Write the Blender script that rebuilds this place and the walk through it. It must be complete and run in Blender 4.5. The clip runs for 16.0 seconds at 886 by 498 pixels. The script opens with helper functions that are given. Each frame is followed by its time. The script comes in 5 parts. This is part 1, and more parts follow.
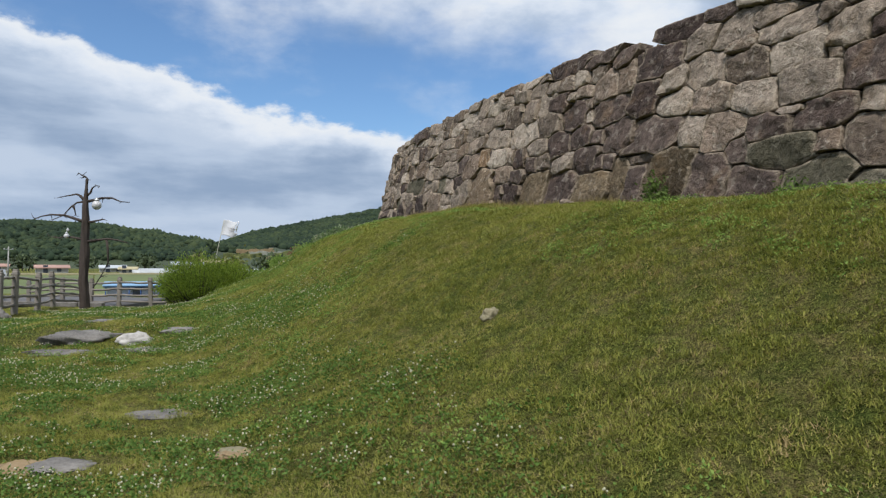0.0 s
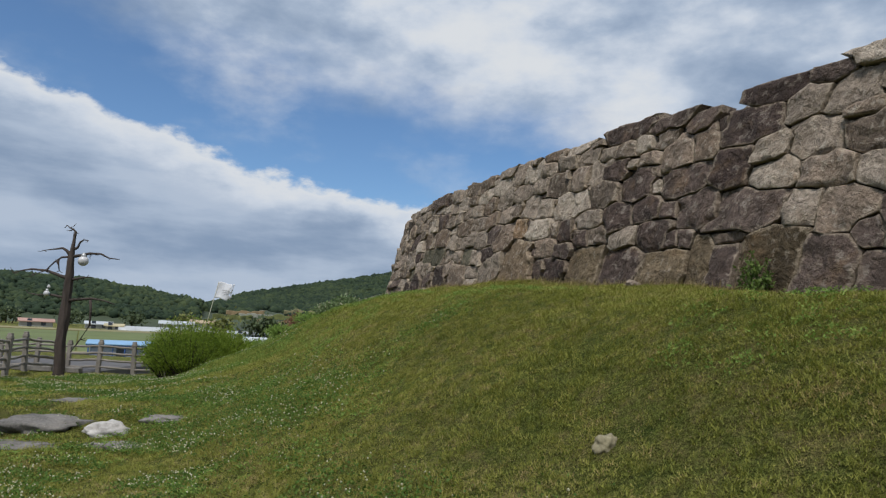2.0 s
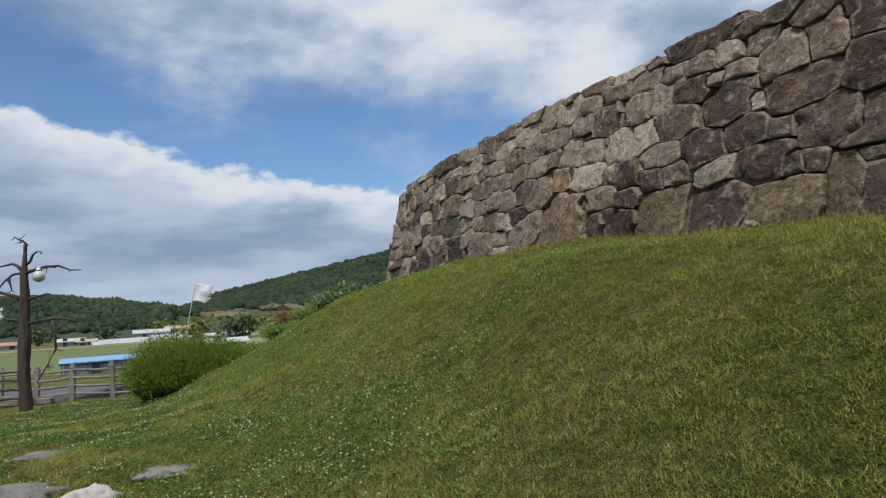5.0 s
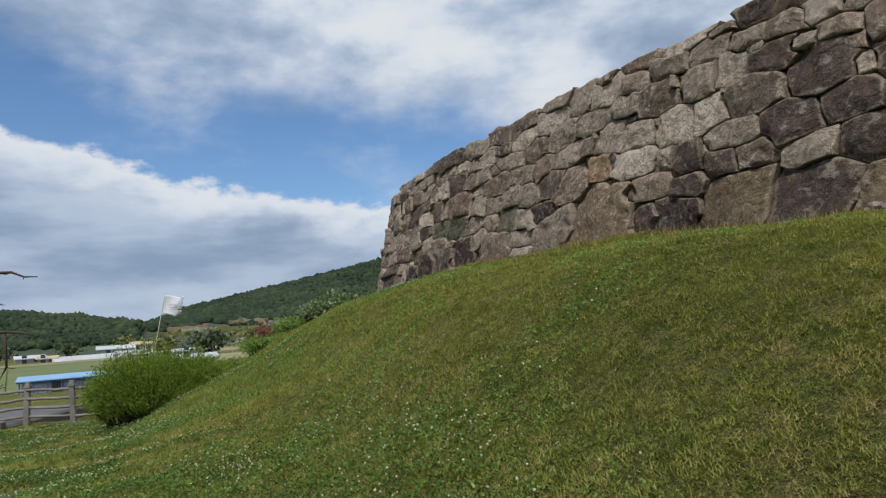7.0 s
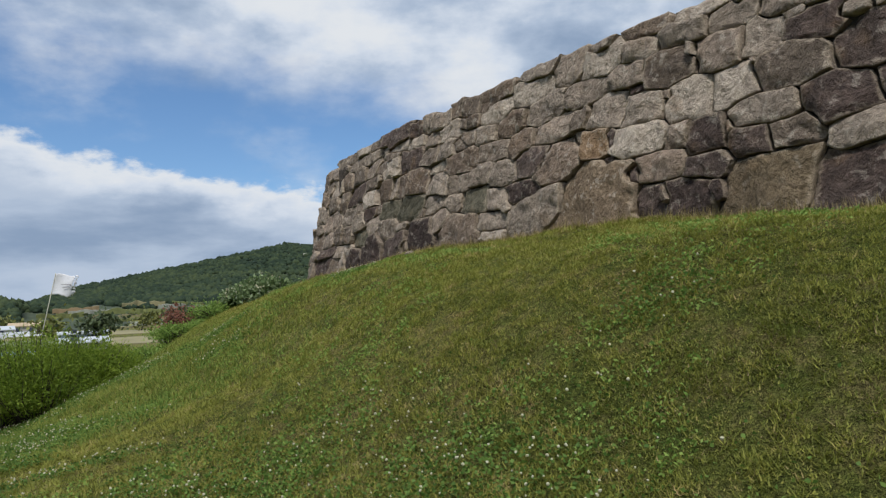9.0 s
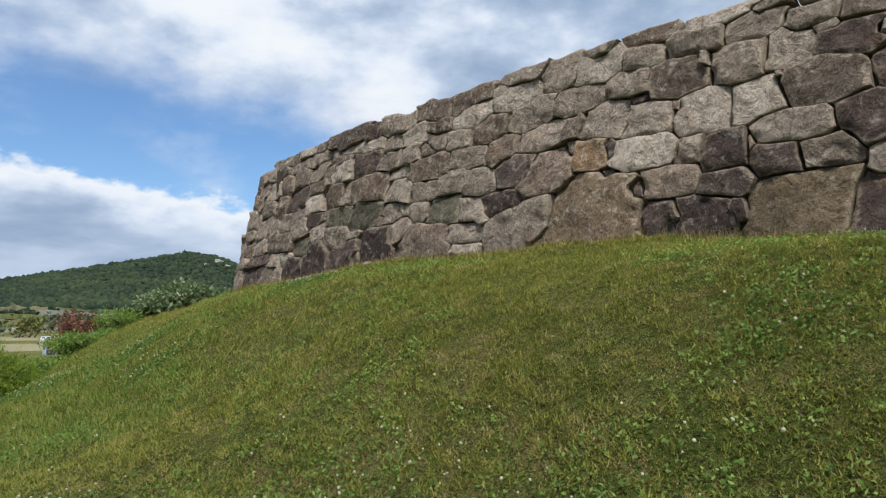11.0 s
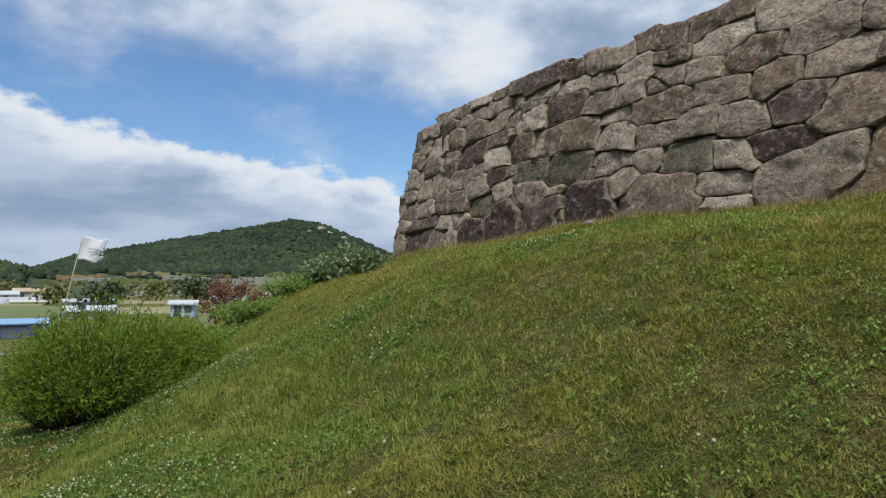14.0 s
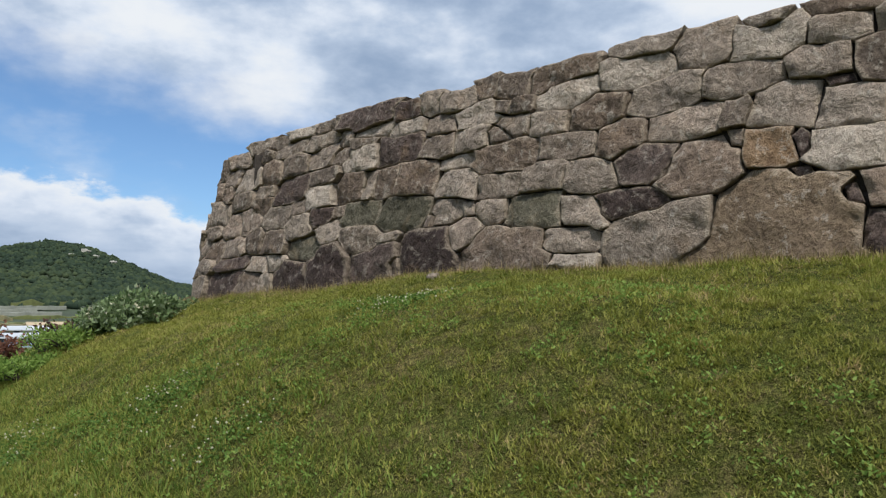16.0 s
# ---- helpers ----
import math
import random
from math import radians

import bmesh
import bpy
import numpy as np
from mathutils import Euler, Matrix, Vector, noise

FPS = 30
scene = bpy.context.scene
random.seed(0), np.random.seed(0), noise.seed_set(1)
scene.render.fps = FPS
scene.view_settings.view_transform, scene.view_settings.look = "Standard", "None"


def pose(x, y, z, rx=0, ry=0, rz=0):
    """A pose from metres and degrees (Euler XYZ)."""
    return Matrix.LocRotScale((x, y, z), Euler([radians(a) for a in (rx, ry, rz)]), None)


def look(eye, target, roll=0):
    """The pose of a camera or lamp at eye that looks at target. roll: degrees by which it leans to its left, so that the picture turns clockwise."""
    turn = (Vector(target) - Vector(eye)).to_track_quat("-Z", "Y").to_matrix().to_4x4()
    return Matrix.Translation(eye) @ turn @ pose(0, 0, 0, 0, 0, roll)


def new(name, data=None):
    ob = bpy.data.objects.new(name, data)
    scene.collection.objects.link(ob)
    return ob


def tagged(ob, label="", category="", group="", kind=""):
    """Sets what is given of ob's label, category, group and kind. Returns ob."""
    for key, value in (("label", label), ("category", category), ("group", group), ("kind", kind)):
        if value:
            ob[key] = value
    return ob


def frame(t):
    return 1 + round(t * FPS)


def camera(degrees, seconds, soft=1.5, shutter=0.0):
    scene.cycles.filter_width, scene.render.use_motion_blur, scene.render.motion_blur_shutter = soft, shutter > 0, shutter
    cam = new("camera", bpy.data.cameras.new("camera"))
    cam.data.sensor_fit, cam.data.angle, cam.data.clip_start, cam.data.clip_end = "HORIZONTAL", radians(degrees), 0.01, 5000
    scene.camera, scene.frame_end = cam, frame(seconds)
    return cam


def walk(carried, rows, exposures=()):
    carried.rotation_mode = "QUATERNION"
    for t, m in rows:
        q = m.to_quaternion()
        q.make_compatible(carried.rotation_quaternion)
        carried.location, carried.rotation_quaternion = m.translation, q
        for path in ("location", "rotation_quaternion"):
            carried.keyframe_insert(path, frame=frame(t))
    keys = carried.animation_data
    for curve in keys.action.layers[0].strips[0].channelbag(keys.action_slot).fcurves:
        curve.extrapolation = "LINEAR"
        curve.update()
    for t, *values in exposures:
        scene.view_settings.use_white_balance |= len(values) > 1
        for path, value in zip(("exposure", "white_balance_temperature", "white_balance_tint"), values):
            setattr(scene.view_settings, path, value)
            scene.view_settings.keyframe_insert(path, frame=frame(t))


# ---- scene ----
cam = camera(66.4, 16.0, soft=1.25)
METRES, EYE, TILT, LEAN, TURN = 12.0, 1.45, 0.7, -0.6, 0.0
ROWS = [
    (0.0, 0.0, 0.0, 0.0, -0.0, 0.0, -0.0),
    (0.5, -0.014, 0.0379, 0.0016, -1.36, 1.54, 1.18),
    (1.0, -0.0294, 0.072, 0.0085, -1.01, 3.85, -0.06),
    (1.5, -0.0473, 0.1015, 0.0125, -3.09, 5.22, -0.53),
    (2.0, -0.0572, 0.1361, 0.0129, -0.75, 5.92, -2.5),
    (2.5, -0.0703, 0.1669, 0.0135, -1.89, 6.68, -0.27),
    (3.0, -0.0866, 0.1966, 0.016, -1.53, 2.41, 1.05),
    (3.5, -0.0971, 0.2298, 0.0167, 2.46, 2.32, 3.61),
    (4.0, -0.1042, 0.2672, 0.0151, 0.77, 3.9, 2.59),
    (4.5, -0.1215, 0.2896, 0.0189, -1.62, 3.83, 3.26),
    (7.0, -0.1882, 0.4438, 0.0132, -5.2, 4.94, 4.07),
    (7.5, -0.2104, 0.4668, 0.0167, -9.38, 4.16, 3.55),
    (8.0, -0.2227, 0.4985, 0.0175, -8.89, 4.22, 4.51),
    (10.5, -0.2732, 0.6349, 0.0158, -21.06, 2.54, -0.77),
    (11.0, -0.285, 0.6557, 0.0155, -21.06, 5.01, 0.13),
    (11.5, -0.2958, 0.6768, 0.0164, -17.58, 5.27, -2.59),
    (12.0, -0.3155, 0.6985, 0.0134, -19.29, 6.8, 0.29),
    (12.5, -0.3352, 0.7147, 0.0158, -17.27, 5.01, -0.88),
    (13.0, -0.3436, 0.7484, 0.012, -10.81, 2.54, 1.12),
    (13.5, -0.3571, 0.7776, 0.0114, -9.28, 1.43, 0.2),
    (14.0, -0.3775, 0.8088, 0.0172, -13.0, 2.1, 0.12),
    (14.5, -0.3812, 0.8321, 0.0223, -17.87, 3.95, -0.47),
    (15.0, -0.3821, 0.8591, 0.0329, -25.2, 3.54, 0.91),
    (15.5, -0.3874, 0.8744, 0.0407, -27.52, 3.31, 1.03),
    (16.0, -0.3966, 0.8897, 0.0449, -30.71, 4.4, 0.11),
]
walk(cam, [(t, pose(0, 0, EYE, TILT, LEAN, TURN) @ pose(METRES * x, METRES * y, METRES * z, 90 + pitch, roll, yaw)) for t, x, y, z, yaw, pitch, roll in ROWS],
     [(0.0, 0.15), (1.5, -0.03), (2.5, -0.15), (3.5, -0.05), (8.0, -0.03), (10.5, 0.18), (11.0, 0.25), (11.5, 0.1), (12.5, 0.0), (13.5, 0.04), (16.0, 0.17)])

# ---- light: a bright sky half covered with cloud, and a weak veiled sun ----
SUN_EL, SUN_AZ = 58.0, 195.0          # degrees up; degrees clockwise from +y


def node(tree, kind, at=None, **values):
    n = tree.nodes.new(kind)
    for key, value in values.items():
        n.inputs[key.replace("_", " ")].default_value = value
    return n


def link(tree, a, b):
    tree.links.new(a, b)


def maths(tree, op, a, b=None, c=None, clamp=False):
    n = tree.nodes.new("ShaderNodeMath")
    n.operation, n.use_clamp = op, clamp
    for i, v in enumerate((a, b, c)):
        if v is None:
            continue
        if isinstance(v, (int, float)):
            n.inputs[i].default_value = v
        else:
            tree.links.new(v, n.inputs[i])
    return n.outputs[0]


def ramp(tree, fac, stops, smooth=False):
    n = tree.nodes.new("ShaderNodeValToRGB")
    if smooth:
        n.color_ramp.interpolation = "EASE"
    e = n.color_ramp.elements
    while len(e) < len(stops):
        e.new(0.5)
    for el, (p, col) in zip(e, stops):
        el.position = p
        el.color = (*col, 1) if len(col) == 3 else col
    tree.links.new(fac, n.inputs[0])
    return n.outputs[0]


def span(tree, v, lo, hi, to_lo=0.0, to_hi=1.0, kind="SMOOTHSTEP"):
    n = tree.nodes.new("ShaderNodeMapRange")
    n.interpolation_type = kind
    tree.links.new(v, n.inputs[0])
    for i, w in enumerate((lo, hi, to_lo, to_hi)):
        if isinstance(w, (int, float)):
            n.inputs[i + 1].default_value = w
        else:
            tree.links.new(w, n.inputs[i + 1])
    return n.outputs[0]


def mix(tree, fac, a, b, blend="MIX"):
    n = tree.nodes.new("ShaderNodeMix")
    n.data_type, n.blend_type = "RGBA", blend
    for i, v in ((0, fac), (6, a), (7, b)):
        if isinstance(v, (int, float)):
            n.inputs[i].default_value = v
        elif isinstance(v, tuple):
            n.inputs[i].default_value = (*v, 1)
        else:
            tree.links.new(v, n.inputs[i])
    return n.outputs[2]


def noise_of(tree, vec, scale, detail=4.0, rough=0.55, distort=0.0):
    n = node(tree, "ShaderNodeTexNoise", Scale=scale, Detail=detail, Roughness=rough, Distortion=distort)
    if vec is not None:
        tree.links.new(vec, n.inputs["Vector"])
    return n.outputs[0]


def make_world():
    w = bpy.data.worlds.new("sky")
    scene.world = w
    w.use_nodes = True
    tr = w.node_tree
    tr.nodes.clear()
    sky = tr.nodes.new("ShaderNodeTexSky")
    sky.sky_type, sky.sun_disc = "NISHITA", False
    sky.sun_elevation, sky.sun_rotation = radians(SUN_EL), radians(SUN_AZ)
    sky.ozone_density, sky.dust_density, sky.air_density = 2.0, 0.6, 1.0
    co = tr.nodes.new("ShaderNodeTexCoord").outputs["Generated"]
    sep = tr.nodes.new("ShaderNodeSeparateXYZ")
    link(tr, co, sep.inputs[0])
    x, y, z = sep.outputs
    az = maths(tr, "MULTIPLY", maths(tr, "ARCTAN2", x, y), 57.2958)
    el = maths(tr, "MULTIPLY", maths(tr, "ARCSINE", z), 57.2958)
    # angles as a picture of the sky; wide and low, as clouds lie
    comb = tr.nodes.new("ShaderNodeCombineXYZ")
    link(tr, maths(tr, "MULTIPLY", az, 0.045), comb.inputs[0])
    link(tr, maths(tr, "MULTIPLY", el, 0.085), comb.inputs[1])
    v = comb.outputs[0]
    billow = noise_of(tr, v, 1.6, 8.0, 0.56, 0.0)
    fine = noise_of(tr, v, 5.2, 7.0, 0.58, 0.0)
    broad = noise_of(tr, v, 0.75, 3.0, 0.5, 0.0)
    wob = maths(tr, "ADD", maths(tr, "MULTIPLY", maths(tr, "SUBTRACT", billow, 0.5), 9.0),
                maths(tr, "MULTIPLY", maths(tr, "SUBTRACT", fine, 0.5), 4.0))
    # the low bank of cumulus, whose crest sinks towards +x
    crest = maths(tr, "ADD", maths(tr, "MULTIPLY", az, -0.20), 9.9)
    under = maths(tr, "SUBTRACT", maths(tr, "ADD", crest, wob), el)
    low = span(tr, under, -0.2, 0.9)
    # the high sheet
    hem = maths(tr, "ADD", maths(tr, "MULTIPLY", az, -0.16), 17.0)
    over = maths(tr, "SUBTRACT", maths(tr, "ADD", el, maths(tr, "MULTIPLY", wob, 1.1)), hem)
    high = span(tr, over, -2.5, 5.0)
    wisps = maths(tr, "MULTIPLY", span(tr, billow, 0.46, 0.75), 0.55)
    cover = maths(tr, "MAXIMUM", maths(tr, "MAXIMUM", low, high), wisps, clamp=True)
    # cloud light: white crests, blue-grey bellies
    belly = span(tr, under, 0.2, 4.6)
    layer = noise_of(tr, v, 2.3, 8.0, 0.55, 0.0)
    flat = tr.nodes.new("ShaderNodeCombineXYZ")
    link(tr, maths(tr, "MULTIPLY", az, 0.032), flat.inputs[0])
    link(tr, maths(tr, "MULTIPLY", el, 0.13), flat.inputs[1])
    bands = noise_of(tr, flat.outputs[0], 2.0, 7.0, 0.52, 0.0)
    bank = maths(tr, "ADD", maths(tr, "MULTIPLY", bands, 0.75), maths(tr, "MULTIPLY", layer, 0.25))
    shade_low = maths(tr, "SUBTRACT", 1.0, maths(tr, "MULTIPLY", belly, span(tr, bank, 0.38, 0.60, 1.0, 0.48)))
    shade_high = span(tr, maths(tr, "ADD", maths(tr, "MULTIPLY", layer, 0.42), maths(tr, "MULTIPLY", broad, 0.58)), 0.36, 0.58)
    lowness = span(tr, under, -0.5, 0.5)
    shade = maths(tr, "ADD", maths(tr, "MULTIPLY", shade_low, lowness),
                  maths(tr, "MULTIPLY", shade_high, maths(tr, "SUBTRACT", 1.0, lowness)))
    cloud = ramp(tr, shade, [(0.0, (0.31, 0.42, 0.60)), (0.45, (0.52, 0.63, 0.80)), (0.8, (0.77, 0.85, 0.97)), (1.0, (0.91, 0.95, 1.0))])
    bg1 = node(tr, "ShaderNodeBackground", Strength=SKY)
    link(tr, mix(tr, 1.0, sky.outputs[0], (0.80, 1.0, 1.18), "MULTIPLY"), bg1.inputs[0])
    bg2 = node(tr, "ShaderNodeBackground", Strength=CLOUD)
    link(tr, cloud, bg2.inputs[0])
    mx = tr.nodes.new("ShaderNodeMixShader")
    link(tr, cover, mx.inputs[0])
    link(tr, bg1.outputs[0], mx.inputs[1])
    link(tr, bg2.outputs[0], mx.inputs[2])
    out = tr.nodes.new("ShaderNodeOutputWorld")
    link(tr, mx.outputs[0], out.inputs[0])


SKY, CLOUD = 0.105, 0.82
make_world()
sun = new("sun", bpy.data.lights.new("sun", "SUN"))
sun.data.energy, sun.data.angle, sun.data.color = 3.5, radians(10), (1.0, 0.97, 0.93)
a, e = radians(SUN_AZ), radians(SUN_EL)
sun.matrix_basis = look((0, 0, 30), Vector((0, 0, 30)) - Vector((math.sin(a) * math.cos(e), math.cos(a) * math.cos(e), math.sin(e))))

# ---- materials ----


def material(name, rough=0.8, metal=0.0):
    m = bpy.data.materials.new(name)
    m.use_nodes = True
    b = m.node_tree.nodes["Principled BSDF"]
    b.inputs["Roughness"].default_value, b.inputs["Metallic"].default_value = rough, metal
    return m, m.node_tree, b


def bump(tree, b, height, strength=0.4, dist=0.02):
    n = node(tree, "ShaderNodeBump", Strength=strength, Distance=dist)
    link(tree, height, n.inputs["Height"])
    link(tree, n.outputs[0], b.inputs["Normal"])


def place_of(tree):
    return tree.nodes.new("ShaderNodeNewGeometry").outputs["Position"]


def object_random(tree):
    return tree.nodes.new("ShaderNodeObjectInfo").outputs["Random"]


def island_random(tree):
    return tree.nodes.new("ShaderNodeNewGeometry").outputs["Random Per Island"]


def plain(name, colour, rough=0.7, metal=0.0, vary=0.25, scale=6.0, bumps=0.15):
    """Paint, wood or metal with blotches and a fine grain."""
    m, tr, b = material(name, rough, metal)
    p = place_of(tr)
    big = noise_of(tr, p, scale * 0.3, 4)
    small = noise_of(tr, p, scale * 4, 6, 0.65)
    dark = tuple(c * (1 - vary) for c in colour)
    light = tuple(min(1, c * (1 + vary)) for c in colour)
    f = maths(tr, "ADD", maths(tr, "MULTIPLY", big, 0.6), maths(tr, "MULTIPLY", small, 0.4))
    link(tr, ramp(tr, f, [(0.3, dark), (0.7, light)]), b.inputs["Base Color"])
    if bumps:
        bump(tr, b, small, bumps, 0.01)
    return m


def stone_material(name, low, mid, high, stain=(0.050, 0.040, 0.036), lichen=0.50, stained=0.30):
    """Weathered granite: a tone and a stain of its own to each stone, worn pale arrises, pitted face."""
    m, tr, b = material(name, 0.92)
    b.inputs["Specular IOR Level"].default_value = 0.2
    r = object_random(tr)
    own = tr.nodes.new("ShaderNodeVectorMath")
    own.operation = "MULTIPLY_ADD"
    shift = tr.nodes.new("ShaderNodeCombineXYZ")
    for k in range(3):
        link(tr, r, shift.inputs[k])
    link(tr, shift.outputs[0], own.inputs[0])
    own.inputs[1].default_value = (41.0, 67.0, 23.0)
    link(tr, place_of(tr), own.inputs[2])
    p = own.outputs[0]
    big = noise_of(tr, p, 1.9, 4, 0.6)
    grain = noise_of(tr, p, 15.0, 8, 0.70)
    fleck = noise_of(tr, p, 70.0, 4, 0.75)
    f = maths(tr, "ADD", maths(tr, "MULTIPLY", r, 0.42), maths(tr, "ADD", maths(tr, "MULTIPLY", big, 0.50), maths(tr, "MULTIPLY", grain, 0.26)))
    col = ramp(tr, f, [(0.34, low), (0.56, mid), (0.78, high)])
    # ochre weathering in patches
    rust = noise_of(tr, p, 1.5, 6, 0.65, 0.5)
    col = mix(tr, maths(tr, "MULTIPLY", span(tr, rust, 0.54, 0.70), 0.42), col, (0.26, 0.172, 0.095))
    # broad dark growth over part of the face, and runs of it drawn out downwards
    blot = noise_of(tr, p, 1.9, 8, 0.66, 0.3)
    col = mix(tr, maths(tr, "MULTIPLY", span(tr, blot, 0.47, 0.57), stained), col, stain)
    mp = tr.nodes.new("ShaderNodeMapping")
    mp.inputs["Scale"].default_value = (1.0, 1.0, 0.22)
    link(tr, p, mp.inputs[0])
    run = noise_of(tr, mp.outputs[0], 6.5, 7, 0.65, 0.3)
    col = mix(tr, maths(tr, "MULTIPLY", span(tr, run, 0.53, 0.63), 0.34), col, stain)
    lich = noise_of(tr, p, 7.5, 8, 0.72, 0.4)
    col = mix(tr, maths(tr, "MULTIPLY", span(tr, lich, 0.55, 0.61), lichen), col, (0.47, 0.44, 0.39))
    # arrises knocked pale
    rim = tr.nodes.new("ShaderNodeAttribute")
    rim.attribute_name = "arris"
    worn = maths(tr, "ADD", rim.outputs["Fac"], maths(tr, "MULTIPLY", maths(tr, "SUBTRACT", lich, 0.5), 1.5))
    worn = maths(tr, "MULTIPLY", span(tr, worn, 0.66, 0.92), 0.62)
    col = mix(tr, worn, col, tuple(0.35 * h + 0.65 * c for h, c in zip(high, (0.43, 0.37, 0.29))))
    col = mix(tr, 1.0, col, span(tr, fleck, 0.30, 0.70, 0.84, 1.14, "LINEAR"), "MULTIPLY")
    col = mix(tr, 1.0, col, span(tr, grain, 0.36, 0.62, 0.78, 1.16, "LINEAR"), "MULTIPLY")
    link(tr, mix(tr, 1.0, col, (0.955, 0.91, 0.855), "MULTIPLY"), b.inputs["Base Color"])
    h = maths(tr, "ADD", maths(tr, "MULTIPLY", grain, 1.0), maths(tr, "MULTIPLY", fleck, 0.22))
    # hewn ledges and cracks
    ledge = maths(tr, "ABSOLUTE", maths(tr, "SUBTRACT", noise_of(tr, p, 3.4, 7, 0.62, 0.25), 0.5))
    h = maths(tr, "ADD", h, maths(tr, "MULTIPLY", span(tr, ledge, 0.0, 0.10, 0.0, 1.0, "LINEAR"), 0.55))
    bump(tr, b, h, 1.0, 0.044)
    return m


STONE = stone_material("stone_grey", (0.135, 0.108, 0.088), (0.235, 0.195, 0.160), (0.38, 0.325, 0.272))
PALE = stone_material("stone_pale", (0.255, 0.217, 0.181), (0.372, 0.320, 0.270), (0.52, 0.462, 0.398), (0.13, 0.105, 0.088), 0.45, 0.24)
DARK = stone_material("stone_dark", (0.058, 0.043, 0.040), (0.095, 0.071, 0.064), (0.165, 0.130, 0.115), (0.042, 0.033, 0.031), 0.30, 0.50)
OCHRE = stone_material("stone_ochre", (0.17, 0.105, 0.055), (0.28, 0.18, 0.10), (0.37, 0.27, 0.18), (0.08, 0.05, 0.033))
OCHRE2 = stone_material("stone_tawny", (0.19, 0.145, 0.10), (0.31, 0.240, 0.17), (0.43, 0.35, 0.27), (0.10, 0.072, 0.052))
WARM = stone_material("stone_warm", (0.165, 0.126, 0.097), (0.27, 0.212, 0.168), (0.40, 0.335, 0.28))
BROWN = stone_material("stone_brown", (0.085, 0.066, 0.042), (0.135, 0.105, 0.068), (0.22, 0.175, 0.118), (0.05, 0.040, 0.030), 0.25, 0.4)
MOSSY = stone_material("stone_mossy", (0.080, 0.077, 0.055), (0.125, 0.118, 0.086), (0.20, 0.187, 0.145), (0.05, 0.05, 0.033), 0.12)


def joint_material():
    m, tr, b = material("joint_earth", 1.0)
    n = noise_of(tr, place_of(tr), 9.0, 8, 0.7)
    link(tr, ramp(tr, n, [(0.3, (0.025, 0.021, 0.018)), (0.75, (0.085, 0.070, 0.058))]), b.inputs["Base Color"])
    bump(tr, b, n, 0.8, 0.05)
    return m


JOINT = joint_material()


def ground_material():
    """Matted thatch of green and straw fibres over dark soil, shade between blades painted in."""
    m, tr, b = material("lawn", 0.95)
    b.inputs["Specular IOR Level"].default_value = 0.1
    p = place_of(tr)
    big = noise_of(tr, p, 0.55, 5, 0.6)
    mid = noise_of(tr, p, 4.5, 6, 0.7)
    wild = noise_of(tr, p, 70.0, 3, 0.6, 2.5)
    speck = noise_of(tr, p, 26.0, 6, 0.8, 1.2)
    f = maths(tr, "ADD", maths(tr, "MULTIPLY", big, 0.30), maths(tr, "ADD", maths(tr, "MULTIPLY", mid, 0.55), maths(tr, "MULTIPLY", wild, 0.15)))
    col = ramp(tr, f, [(0.36, (0.056, 0.080, 0.015)), (0.48, (0.102, 0.116, 0.026)), (0.58, (0.165, 0.145, 0.052)), (0.70, (0.220, 0.165, 0.080))])
    # fine dark specks stand in for the shadow down among the blades
    dark = maths(tr, "MULTIPLY", span(tr, wild, 0.36, 0.60, 0.30, 1.5), span(tr, speck, 0.34, 0.60, 0.45, 1.25))
    link(tr, mix(tr, 1.0, col, dark, "MULTIPLY"), b.inputs["Base Color"])
    bump(tr, b, maths(tr, "ADD", wild, speck), 1.0, 0.03)
    return m


LAWN = ground_material()


def leaf_material(name, dark, light, trans=0.25, dry=None, mottle=0.0):
    m, tr, b = material(name, 0.65)
    b.inputs["Specular IOR Level"].default_value = 0.25
    r = island_random(tr)
    big = noise_of(tr, place_of(tr), 0.8, 4, 0.6)
    tuft = noise_of(tr, place_of(tr), 5.5, 4, 0.6)
    f = maths(tr, "ADD", maths(tr, "MULTIPLY", r, 0.6 - 0.25 * mottle), maths(tr, "MULTIPLY", big, 0.5))
    if mottle:
        f = maths(tr, "ADD", f, maths(tr, "MULTIPLY", maths(tr, "SUBTRACT", tuft, 0.36), 1.25 * mottle))
    stops = [(0.2, dark), (0.75, light)]
    if dry:
        stops.append((0.93, dry))
    link(tr, ramp(tr, f, stops), b.inputs["Base Color"])
    if trans:
        t = tr.nodes.new("ShaderNodeBsdfTranslucent")
        link(tr, ramp(tr, f, stops), t.inputs[0])
        mx = node(tr, "ShaderNodeMixShader")
        mx.inputs[0].default_value = trans
        out = tr.nodes["Material Output"]
        link(tr, b.outputs[0], mx.inputs[1])
        link(tr, t.outputs[0], mx.inputs[2])
        link(tr, mx.outputs[0], out.inputs[0])
    return m



GRASS = leaf_material("grass_blade", (0.078, 0.108, 0.014), (0.300, 0.305, 0.062), 0.35, (0.40, 0.300, 0.14), 1.0)
STRAW_BLADE = leaf_material("straw_blade", (0.125, 0.098, 0.045), (0.33, 0.26, 0.135), 0.2)
STRAW_GRASS = leaf_material("dry_grass", (0.16, 0.135, 0.055), (0.33, 0.255, 0.12), 0.25, (0.38, 0.25, 0.13))
CLOVER = leaf_material("clover_leaf", (0.050, 0.110, 0.018), (0.135, 0.225, 0.045), 0.35)
PETAL = leaf_material("petal", (0.34, 0.33, 0.20), (0.58, 0.56, 0.41), 0.2)
LUSH = leaf_material("lush_grass", (0.085, 0.140, 0.020), (0.215, 0.285, 0.058), 0.4, None, 0.8)
